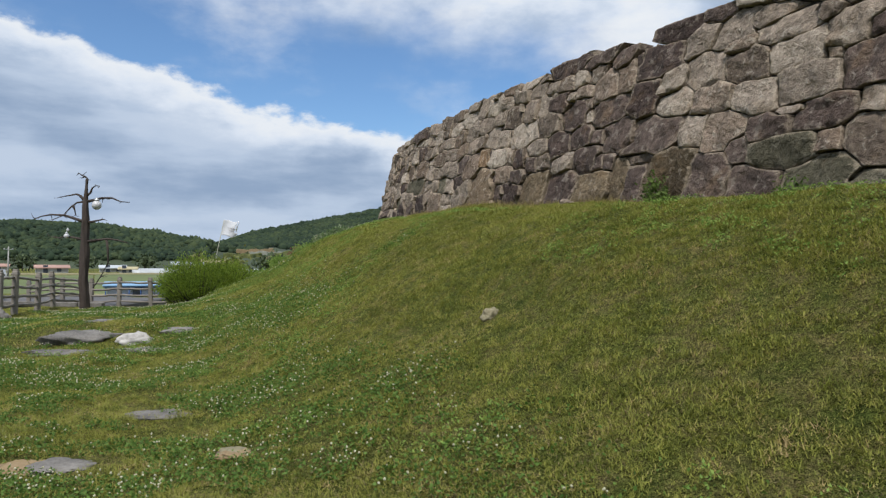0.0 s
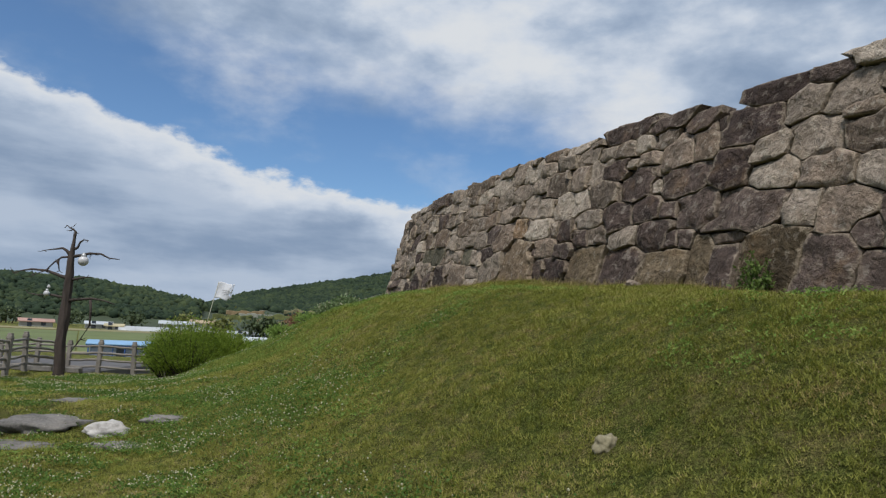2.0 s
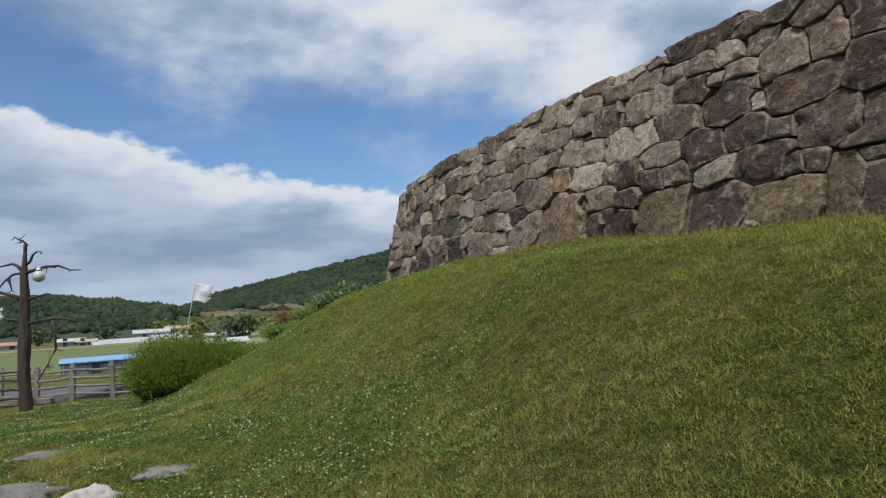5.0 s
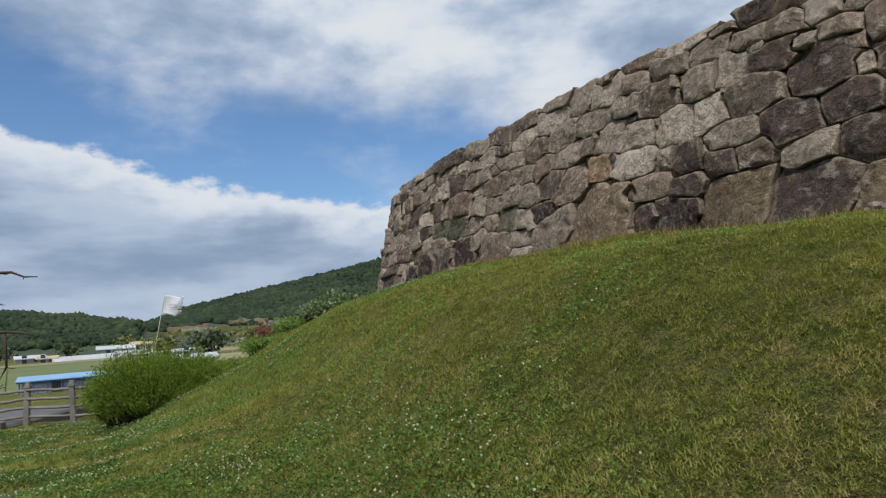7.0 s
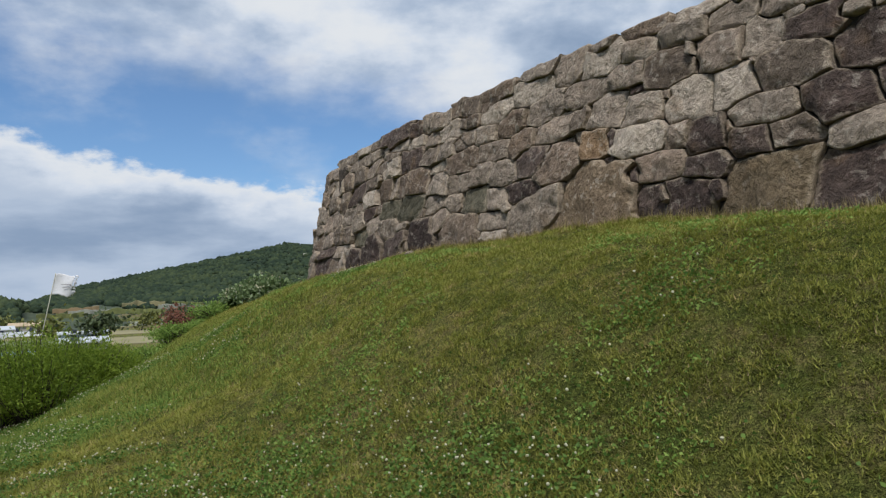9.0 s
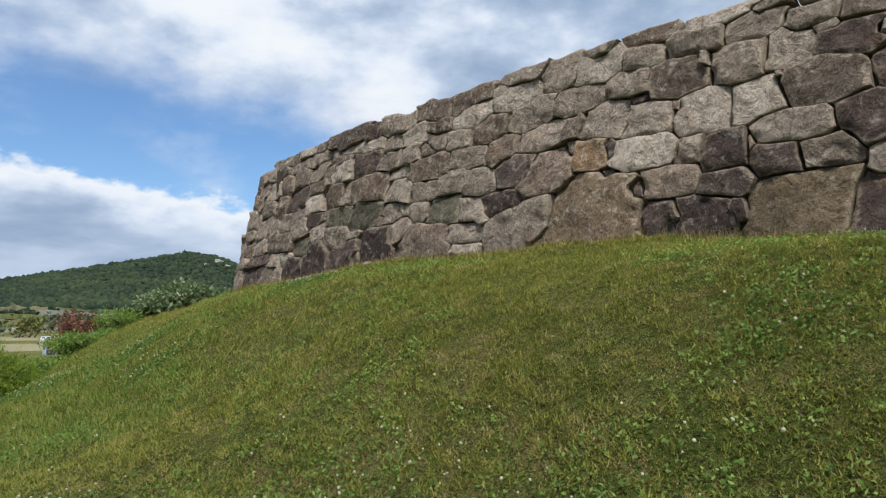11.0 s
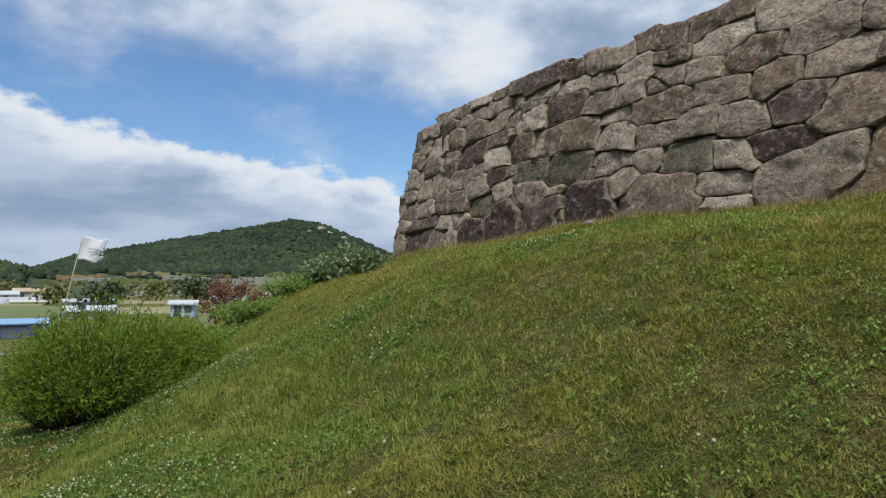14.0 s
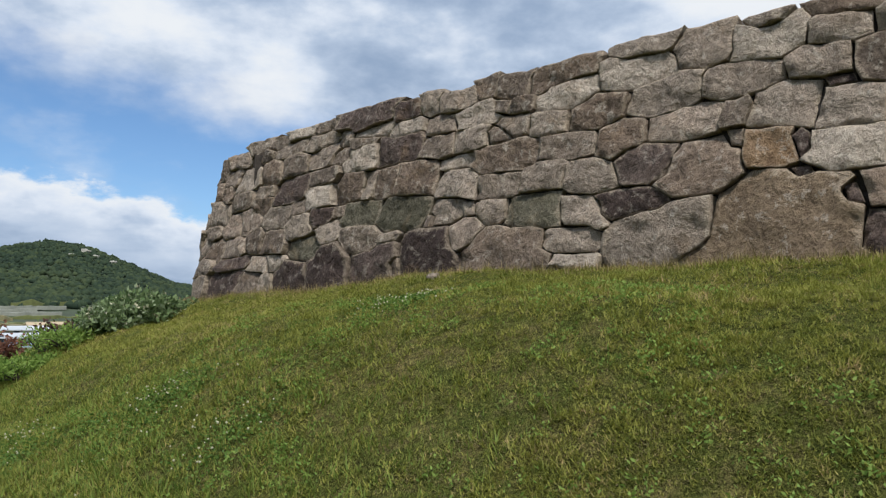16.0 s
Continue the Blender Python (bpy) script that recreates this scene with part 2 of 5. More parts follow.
TERRACE_FILM = plain("terrace_film", (0.22, 0.23, 0.19), 0.7, 0, 0.3, 0.3, 0.1)
VINE_LEAF = leaf_material("vine_leaf", (0.05, 0.09, 0.018), (0.12, 0.175, 0.04), 0.3)
OUTCROP = plain("bare_rock", (0.33, 0.32, 0.28), 0.9, 0, 0.35, 0.5, 0.5)
CONCRETE = plain("concrete_pole", (0.33, 0.32, 0.31), 0.85, 0, 0.2, 3, 0.2)
# the bush's mottle paints lit clumps and shaded hollows into its leaf colour
BUSH_LEAF = leaf_material("bush_leaf", (0.065, 0.125, 0.014), (0.235, 0.32, 0.042), 0.5, None, 0.55)
ROSE_LEAF = leaf_material("rose_leaf", (0.07, 0.125, 0.040), (0.20, 0.27, 0.12), 0.3, (0.36, 0.41, 0.28))
WEED_LEAF = leaf_material("weed_leaf", (0.105, 0.195, 0.032), (0.245, 0.350, 0.080), 0.4)
RED_LEAF = leaf_material("red_leaf", (0.12, 0.050, 0.034), (0.28, 0.13, 0.085), 0.35)
DARK_RED = leaf_material("dark_red_leaf", (0.045, 0.020, 0.018), (0.11, 0.05, 0.04), 0.25)
DARK_TREE = leaf_material("far_leaf", (0.035, 0.055, 0.025), (0.075, 0.10, 0.045), 0.1)
OLIVE_TREE = leaf_material("olive_leaf", (0.085, 0.10, 0.03), (0.19, 0.20, 0.06), 0.1)


def woods_material():
    """Far woods: stands of pine and lighter broadleaf, a tone to each crown."""
    m, tr, b = material("woods", 0.9)
    b.inputs["Specular IOR Level"].default_value = 0.1
    p = place_of(tr)
    stand = noise_of(tr, p, 0.022, 5, 0.6)
    crown = noise_of(tr, p, 0.45, 4, 0.7)
    f = maths(tr, "ADD", maths(tr, "MULTIPLY", island_random(tr), 0.22), maths(tr, "ADD", maths(tr, "MULTIPLY", stand, 0.68), maths(tr, "MULTIPLY", crown, 0.22)))
    link(tr, ramp(tr, f, [(0.38, (0.017, 0.029, 0.020)), (0.55, (0.027, 0.043, 0.025)), (0.74, (0.052, 0.070, 0.032))]), b.inputs["Base Color"])
    return m


WOODS = woods_material()
HILL = plain("hill_floor", (0.035, 0.050, 0.024), 0.95, 0, 0.5, 0.08, 0)
BARK = plain("dark_bark", (0.045, 0.033, 0.027), 0.85, 0, 0.5, 9, 0.6)
FENCE_WOOD = plain("grey_wood", (0.19, 0.17, 0.145), 0.85, 0, 0.4, 8, 0.5)
SLAB = plain("slab_stone", (0.140, 0.130, 0.118), 0.9, 0, 0.85, 9, 1.0)
WHITE_ROCK = plain("white_rock", (0.40, 0.38, 0.355), 0.9, 0, 0.55, 6, 0.9)
TAN_ROCK = plain("tan_rock", (0.21, 0.185, 0.115), 0.9, 0, 0.3, 8, 0.6)
PAVING = plain("paving", (0.092, 0.088, 0.088), 0.8, 0, 0.3, 5, 0.4)
GLOBE = plain("frosted_glass", (0.50, 0.50, 0.51), 0.3, 0, 0.05, 5, 0)
GALV = plain("grey_metal", (0.42, 0.43, 0.44), 0.5, 0.6, 0.2, 5, 0)
BAMBOO = plain("bamboo", (0.36, 0.35, 0.28), 0.6, 0, 0.2, 5, 0)
CLOTH = plain("white_cloth", (0.58, 0.59, 0.62), 0.9, 0, 0.25, 4, 0.2)
GREY_INK = plain("grey_ink", (0.30, 0.30, 0.31), 0.9, 0, 0.2, 5, 0)
BLUE_ROOF = plain("blue_sheet", (0.19, 0.34, 0.52), 0.45, 0, 0.2, 2, 0.05)
BLUE_PAINT = plain("blue_paint", (0.045, 0.11, 0.32), 0.5, 0, 0.2, 3, 0.05)
SHED_WALL = plain("shed_panel", (0.36, 0.40, 0.52), 0.7, 0, 0.25, 2, 0.1)
BLUE_PALE = plain("pale_blue_wall", (0.34, 0.43, 0.58), 0.7, 0, 0.2, 2, 0.1)
WHITE_WALL = plain("white_wall", (0.36, 0.35, 0.335), 0.8, 0, 0.15, 1, 0.1)
RED_ROOF = plain("faded_red_roof", (0.36, 0.22, 0.18), 0.7, 0, 0.2, 1, 0.1)
TAN_ROOF = plain("tan_roof", (0.40, 0.31, 0.20), 0.7, 0, 0.2, 1, 0.1)
YELLOW_ROOF = plain("yellow_roof", (0.38, 0.33, 0.20), 0.7, 0, 0.2, 1, 0.1)
PALE_ROOF = plain("pale_roof", (0.42, 0.45, 0.48), 0.6, 0, 0.15, 1, 0.1)
DARK_GLASS = plain("dark_glass", (0.045, 0.055, 0.08), 0.2, 0, 0.2, 2, 0)
FILM = plain("plastic_film", (0.40, 0.42, 0.43), 0.45, 0, 0.15, 0.6, 0.05)
PADDY = plain("rice_field", (0.105, 0.132, 0.042), 0.95, 0, 0.3, 0.15, 0.3)
STRAW = plain("dry_field", (0.205, 0.185, 0.095), 0.95, 0, 0.3, 0.2, 0.3)
WEED_BANK = plain("weedy_bank", (0.12, 0.135, 0.045), 0.95, 0, 0.4, 0.25, 0.3)
TAN_BANK = plain("bare_bank", (0.24, 0.175, 0.095), 0.95, 0, 0.3, 0.25, 0.3)


# ---- helpers for meshes ----


def mesh_from(name, verts, faces, mat, smooth=False):
    me = bpy.data.meshes.new(name)
    me.from_pydata([tuple(v) for v in verts], [], faces)
    me.materials.append(mat)
    if smooth:
        me.polygons.foreach_set("use_smooth", [True] * len(me.polygons))
    me.update()
    return me


def part(name, bm, mat, parent=None, label="", smooth=False):
    """Links a bmesh as one mesh object under a thing or a part."""
    me = bpy.data.meshes.new(name)
    bm.to_mesh(me)
    bm.free()
    me.materials.append(mat)
    if smooth:
        me.polygons.foreach_set("use_smooth", [True] * len(me.polygons))
    ob = new(name, me)
    if parent is not None:
        ob.parent = parent
    if label:
        tagged(ob, label)
    return ob


def triangles(name, pts, mat):
    """A mesh of loose triangles (or quads) from an array n x k x 3."""
    n, k, _ = pts.shape
    me = bpy.data.meshes.new(name)
    me.vertices.add(n * k)
    me.vertices.foreach_set("co", pts.astype(np.float32).ravel())
    me.loops.add(n * k)
    me.loops.foreach_set("vertex_index", np.arange(n * k, dtype=np.int32))
    me.polygons.add(n)
    me.polygons.foreach_set("loop_start", np.arange(0, n * k, k, dtype=np.int32))
    me.materials.append(mat)
    me.update(calc_edges=True)
    return me


def box(bm, size, m):
    """A box with softened edges added to bm at the pose m."""
    made = bmesh.ops.create_cube(bm, size=1.0, matrix=m @ Matrix.Diagonal((*size, 1)))
    edges = list({e for v in made["verts"] for e in v.link_edges})
    bmesh.ops.bevel(bm, geom=edges, offset=min(size) * 0.12, segments=1, affect="EDGES")


def rod(bm, pts, radii, sides=8):
    """A bent round bar through pts."""
    rings = []
    pts = [Vector(p) for p in pts]
    for i, (p, r) in enumerate(zip(pts, radii)):
        d = (pts[min(i + 1, len(pts) - 1)] - pts[max(i - 1, 0)]).normalized()
        u = d.cross(Vector((0.3, 0.2, 1)) if abs(d.z) < 0.9 else Vector((1, 0.1, 0))).normalized()
        w = d.cross(u)
        rings.append([bm.verts.new(p + (u * math.cos(q) + w * math.sin(q)) * r) for q in (2 * math.pi * j / sides for j in range(sides))])
    for a, b in zip(rings, rings[1:]):
        for j in range(sides):
            bm.faces.new((a[j], a[(j + 1) % sides], b[(j + 1) % sides], b[j]))
    bm.faces.new(rings[0][::-1])
    bm.faces.new(rings[-1])


# ---- the rampart's line and the lie of the land ----


def wall_x(y):
    return 0.746 - 0.409 * (y - 14) + 0.00956 * (y - 14) ** 2


TURN_Y, BEND = 23.75, 0.9               # where the rampart turns its corner, and the radius
BATTER = 0.215


def wall_plan(s):
    """Foot of the face (at z = 2.4) and the way out of it, s metres along."""
    if s <= TURN_Y:
        k = -0.409 + 0.01912 * (s - 14)
        n = Vector((-1, k, 0)).normalized()
        return Vector((wall_x(s), s, 0)), n
    k = -0.409 + 0.01912 * (TURN_Y - 14)
    n0 = Vector((-1, k, 0)).normalized()
    c = Vector((wall_x(TURN_Y), TURN_Y, 0)) - n0 * BEND
    q = min((s - TURN_Y) / BEND, radians(110))
    n = Matrix.Rotation(-q, 3, "Z") @ n0
    p = c + n * BEND
    rest = s - TURN_Y - q * BEND
    if rest > 0:
        p = p + Vector((n.y, -n.x, 0)) * rest
    return p, n


def wall_point(s, z, out=0.0):
    p, n = wall_plan(s)
    q = p + n * (out - BATTER * (z - 2.4))
    return Vector((q.x, q.y, z))


D_OF = np.array([-30.0, 0.0, 0.5, 1.1, 1.84, 2.7, 3.2, 3.7, 4.3, 4.9, 5.7, 6.6, 9.0])
Z_OF = np.array([2.6, 2.33, 2.27, 2.16, 2.06, 1.68, 1.36, 1.02, 0.70, 0.46, 0.10, 0.0, 0.0])


def off_wall(x, y):
    """Metres out from the rampart's foot (arrays)."""
    k = -0.409 + 0.01912 * (np.minimum(y, TURN_Y) - 14)
    d = (wall_x(np.minimum(y, TURN_Y)) - x) / np.sqrt(1 + k * k)
    past = np.maximum(y - TURN_Y - 0.3, 0)
    return np.where(past > 0, np.sqrt(np.maximum(d, -1.0) ** 2 * np.sign(np.maximum(d, 0)) + past ** 2), d)


def step(v, lo, hi):
    t = np.clip((v - lo) / (hi - lo), 0, 1)
    return t * t * (3 - 2 * t)


def ground_z(x, y):
    x, y = np.asarray(x, float), np.asarray(y, float)
    d = off_wall(x, y)
    ds = [d - 0.25, d, d + 0.25]
    z = sum(np.interp(v, D_OF, Z_OF) for v in ds) / 3
    along = np.interp(y, [2, 5, 9, 12, 16, 18, 20, 24], [-0.15, -0.1, 0, 0.10, 0.10, 0, -0.2, -0.38])
    z = z + along * (1 - step(d, 5.0, 7.0))
    foot = np.interp(y, [6, 7.4, 8.4, 9.3, 11, 12.2, 13.7, 15, 17, 18.4, 20, 21.7, 24], [1.97, 2.02, 2.1, 2.2, 2.34, 2.43, 2.48, 2.52, 2.53, 2.48, 2.40, 2.32, 2.28])
    z = z + (foot - 2.33 - along) * np.exp(-(np.maximum(d, 0) / 0.9) ** 2)
    z = z + np.interp(y, [4, 8, 10, 14, 20, 26, 32], [0, 0.03, 0.12, 0.02, -0.2, -0.6, -0.8]) * step(d, 4.5, 7.0)
    z = z + 0.22 * step(y, 9.6, 11.2) * (1 - step(y, 13, 17)) * step(d, 4.6, 6.0) * (1 - step(d, 7, 9.0))
    bumps = 0.035 * np.sin(1.9 * x + 0.7 * y) * np.sin(1.3 * y - 0.8 * x) + 0.02 * np.sin(4.1 * x + 1.1) * np.sin(3.7 * y)
    z = z + bumps * (1 - step(np.abs(x) + np.abs(y - 12), 35, 60))
    # beyond the fence the bank falls to the plain
    far = np.maximum(np.maximum(-x - 13.0, y - 30.0), np.maximum(-y - 12.0, x - 40.0))
    low = step(far, 0.0, 16.0)
    deep = -2.5 + (PLAIN + 2.5) * step(far, 22.0, 55.0)
    return z * (1 - low) + deep * low


PLAIN = -3.4


def graded(lo, hi, fine_lo, fine_hi, fine):
    """Grid lines: fine in the middle, wider and wider outwards."""
    mid = list(np.arange(fine_lo, fine_hi + 1e-6, fine))
    left, right, g = [fine_lo], [fine_hi], fine
    while left[-1] > lo or right[-1] < hi:
        g *= 1.22
        if left[-1] > lo:
            left.append(max(lo, left[-1] - g))
        if right[-1] < hi:
            right.append(min(hi, right[-1] + g))
    return np.array(left[:0:-1] + mid + right[1:])


def build_ground():
    gx, gy = graded(-2600, 2600, -13, 6, 0.16), graded(-900, 3200, -2, 28, 0.16)
    X, Y = np.meshgrid(gx, gy)
    Z = ground_z(X, Y)
    n, k = X.shape
    co = np.stack([X, Y, Z], -1).reshape(-1, 3)
    idx = np.arange(n * k).reshape(n, k)
    quads = np.stack([idx[:-1, :-1], idx[:-1, 1:], idx[1:, 1:], idx[1:, :-1]], -1).reshape(-1, 4)
    me = bpy.data.meshes.new("ground")
    me.vertices.add(len(co))
    me.vertices.foreach_set("co", co.astype(np.float32).ravel())
    me.loops.add(quads.size)
    me.loops.foreach_set("vertex_index", quads.astype(np.int32).ravel())
    me.polygons.add(len(quads))
    me.polygons.foreach_set("loop_start", np.arange(0, quads.size, 4, dtype=np.int32))
    me.polygons.foreach_set("use_smooth", np.ones(len(quads), bool))
    me.materials.append(LAWN)
    me.update(calc_edges=True)
    tagged(new("ground", me), "grassy bank and lawn sloping down to the plain", "ground", kind="structure")


build_ground()

# ---- the rampart ----

PLAN = []                              # stones: along, height, width, height of face, tone


def bay(*stones):
    PLAN.extend(stones)


bay((23.85, 4.79, 0.57, 0.41, "g"), (23.82, 3.27, 0.49, 0.37, "g"), (23.59, 2.53, 0.55, 0.38, "g"), (23.54, 2.91, 0.73, 0.35, "g"), (23.53, 3.52, 0.56,
    0.33, "g"), (23.46, 3.87, 0.74, 0.50, "g"), (23.34, 3.16, 0.81, 0.47, "w"), (23.32, 4.24, 0.46, 0.51, "w"), (23.30, 4.52, 0.64, 0.43, "g"), (23.23,
    4.87, 0.91, 0.31, "w"), (22.84, 3.57, 0.67, 0.55, "w"), (22.75, 4.02, 0.83, 0.36, "g"), (22.66, 2.58, 0.95, 0.43, "d"), (22.59, 3.18, 0.79, 0.45,
    "w"), (22.57, 4.41, 0.97, 0.41, "p"), (22.52, 2.89, 1.09, 0.26, "d"))
bay((22.48, 5.03, 0.81, 0.25, "g"), (22.30, 4.77, 0.78, 0.29, "g"), (22.28, 3.59, 0.68, 0.53, "w"), (22.00, 3.25, 0.57, 0.51, "g"), (21.96, 4.10, 0.65,
    0.27, "g"), (21.94, 3.88, 0.65, 0.38, "w"), (21.90, 4.42, 0.73, 0.47, "w"), (21.88, 2.52, 0.76, 0.41, "g"), (21.84, 4.95, 0.58, 0.24, "g"), (21.71,
    2.85, 0.61, 0.31, "p"), (21.41, 4.78, 0.81, 0.27, "g"), (21.40, 3.61, 0.85, 0.43, "g"), (21.36, 3.20, 0.84, 0.42, "g"), (21.33, 2.50, 0.50, 0.40,
    "p"), (21.24, 5.04, 0.73, 0.20, "p"), (21.22, 2.82, 0.62, 0.30, "p"))
bay((21.20, 4.46, 0.80, 0.45, "g"), (21.20, 4.02, 1.09, 0.51, "d"), (20.85, 3.72, 0.54, 0.28, "g"), (20.75, 3.38, 0.70, 0.41, "p"), (20.72, 2.58, 1.02,
    0.57, "d"), (20.68, 4.77, 0.84, 0.30, "g"), (20.54, 5.00, 0.59, 0.21, "g"), (20.49, 4.49, 0.75, 0.36, "g"), (20.47, 3.01, 0.88, 0.39, "m"), (20.36,
    3.81, 0.72, 0.44, "p"), (20.33, 4.13, 0.83, 0.28, "g"), (20.18, 3.49, 0.64, 0.33, "d"), (20.01, 4.73, 0.32, 0.28, "g"), (19.98, 4.42, 0.47, 0.27,
    "g"), (19.94, 3.23, 0.56, 0.38, "p"), (19.88, 2.67, 0.94, 0.78, "d"))
bay((19.76, 3.51, 0.25, 0.25, "g"), (19.69, 3.88, 0.74, 0.49, "w"), (19.57, 4.95, 1.40, 0.35, "d"), (19.53, 4.29, 0.78, 0.40, "p"), (19.51, 4.55, 0.54,
    0.19, "g"), (19.40, 3.44, 0.83, 0.40, "m"), (19.29, 4.70, 0.75, 0.23, "p"), (19.26, 3.07, 0.85, 0.44, "g"), (19.25, 3.87, 0.26, 0.44, "p"), (18.93,
    3.86, 0.56, 0.46, "w"), (18.92, 2.68, 0.96, 0.62, "d"), (18.76, 4.32, 0.93, 0.44, "d"), (18.74, 4.87, 0.60, 0.32, "d"), (18.67, 4.62, 0.67, 0.29,
    "p"), (18.67, 3.05, 0.44, 0.17, "g"), (18.53, 3.36, 0.99, 0.49, "m"))
bay((18.50, 2.63, 0.15, 0.33, "g"), (18.34, 3.82, 0.74, 0.50, "w"), (18.32, 4.88, 0.36, 0.38, "g"), (18.11, 4.54, 0.57, 0.33, "g"), (18.06, 4.24, 0.60,
    0.35, "g"), (18.03, 3.22, 0.14, 0.19, "g"), (18.02, 2.79, 0.99, 0.69, "d"), (17.86, 4.82, 0.62, 0.33, "g"), (17.77, 3.33, 0.51, 0.38, "p"), (17.71,
    3.96, 0.62, 0.20, "p"), (17.69, 3.66, 0.68, 0.41, "p"), (17.53, 4.22, 0.57, 0.37, "p"), (17.52, 4.55, 0.68, 0.35, "p"), (17.46, 3.01, 0.48, 0.44,
    "w"), (17.45, 3.32, 0.19, 0.24, "g"), (17.39, 4.90, 0.34, 0.34, "g"))
bay((17.14, 4.59, 0.25, 0.20, "g"), (17.12, 3.26, 0.42, 0.30, "g"), (17.11, 4.19, 0.34, 0.27, "g"), (17.06, 3.57, 0.63, 0.34, "g"), (17.03, 4.84, 0.47,
    0.35, "g"), (16.99, 3.92, 0.91, 0.40, "w"), (16.93, 4.28, 0.42, 0.32, "g"), (16.92, 2.78, 1.18, 0.55, "w"), (16.85, 4.55, 0.36, 0.22, "g"), (16.57,
    3.20, 0.76, 0.43, "m"), (16.48, 3.60, 0.57, 0.39, "g"), (16.47, 4.22, 0.50, 0.34, "g"), (16.35, 4.83, 0.88, 0.32, "w"), (16.28, 4.58, 0.78, 0.44,
    "p"), (16.21, 3.92, 0.70, 0.34, "g"), (16.14, 2.84, 0.56, 0.27, "p"))
bay((16.05, 2.61, 0.45, 0.14, "p"), (15.98, 3.16, 0.55, 0.34, "g"), (15.92, 4.27, 0.67, 0.47, "w"), (15.92, 3.50, 0.53, 0.42, "g"), (15.61, 3.90, 0.54,
    0.47, "w"), (15.49, 4.64, 0.86, 0.44, "p"), (15.45, 3.17, 1.02, 0.31, "d"), (15.41, 4.91, 0.75, 0.26, "p"), (15.34, 3.59, 0.64, 0.48, "d"), (15.19,
    4.31, 0.73, 0.50, "p"), (15.08, 2.92, 0.94, 0.59, "g"), (15.01, 3.95, 0.76, 0.38, "w"), (14.86, 4.75, 0.60, 0.52, "g"), (14.84, 3.42, 0.81, 0.65,
    "w"), (14.54, 3.97, 0.26, 0.33, "g"), (14.54, 3.71, 0.17, 0.25, "g"))
bay((14.50, 4.32, 0.72, 0.41, "g"), (14.27, 4.67, 0.69, 0.47, "p"), (14.27, 3.57, 0.45, 0.41, "o"), (14.25, 4.86, 0.44, 0.18, "g"), (14.19, 2.91, 1.31,
    0.86, "a"), (14.15, 3.98, 0.58, 0.49, "p"), (14.02, 3.58, 0.15, 0.28, "d"), (14.00, 3.30, 0.20, 0.14, "d"), (13.88, 4.35, 0.55, 0.34, "g"), (13.73,
    4.64, 0.54, 0.34, "p"), (13.72, 4.12, 0.24, 0.12, "d"), (13.67, 3.07, 0.18, 0.26, "d"), (13.66, 4.86, 0.68, 0.20, "w"), (13.62, 3.45, 0.75, 0.42,
    "p"), (13.61, 3.85, 0.55, 0.43, "p"), (13.44, 2.73, 0.40, 0.41, "d"))
bay((13.33, 3.95, 0.09, 0.13, "g"), (13.33, 3.10, 0.63, 0.38, "w"), (13.32, 4.26, 0.63, 0.50, "g"), (13.25, 2.77, 0.10, 0.24, "g"), (13.16, 4.64, 0.64,
    0.35, "p"), (13.16, 3.40, 0.28, 0.34, "w"), (13.05, 4.40, 0.10, 0.22, "p"), (13.05, 3.82, 0.60, 0.54, "p"), (13.00, 4.82, 0.70, 0.23, "p"), (12.99,
    2.72, 0.57, 0.43, "d"), (12.81, 3.33, 0.46, 0.40, "d"), (12.80, 2.99, 0.53, 0.29, "d"), (12.73, 4.23, 0.53, 0.49, "w"), (12.65, 2.71, 0.14, 0.22,
    "d"), (12.64, 4.63, 0.54, 0.33, "p"), (12.58, 3.36, 0.07, 0.20, "g"))
bay((12.56, 3.81, 0.51, 0.53, "p"), (12.48, 4.80, 0.32, 0.13, "g"), (12.37, 3.17, 0.47, 0.36, "d"), (12.36, 4.01, 0.08, 0.12, "g"), (12.30, 4.26, 0.42,
    0.47, "p"), (12.27, 3.47, 0.68, 0.36, "g"), (12.21, 2.74, 0.77, 0.60, "b"), (12.12, 4.53, 0.45, 0.28, "g"), (12.04, 3.84, 0.63, 0.49, "g"), (12.01,
    4.38, 0.24, 0.14, "p"), (11.99, 3.17, 0.47, 0.32, "g"), (11.80, 4.19, 0.56, 0.34, "d"), (11.69, 4.82, 0.87, 0.30, "d"), (11.65, 4.51, 0.46, 0.27,
    "g"), (11.60, 3.42, 0.61, 0.47, "d"), (11.52, 4.23, 0.33, 0.17, "p"))
bay((11.39, 3.07, 0.52, 0.33, "p"), (11.39, 2.65, 0.77, 0.56, "d"), (11.34, 4.54, 0.42, 0.28, "p"), (11.31, 3.89, 0.62, 0.59, "d"), (11.14, 4.24, 0.42,
    0.25, "w"), (11.06, 3.46, 0.60, 0.44, "d"), (11.03, 4.04, 0.19, 0.20, "w"), (10.95, 4.52, 0.45, 0.39, "g"), (10.95, 3.76, 0.20, 0.24, "q"), (10.93,
    4.74, 0.81, 0.25, "d"), (10.86, 3.07, 0.63, 0.46, "d"), (10.68, 4.22, 0.57, 0.59, "w"), (10.64, 3.37, 0.30, 0.30, "d"), (10.54, 2.59, 0.81, 0.43,
    "b"), (10.49, 2.95, 0.24, 0.25, "d"), (10.45, 3.77, 0.85, 0.52, "d"))
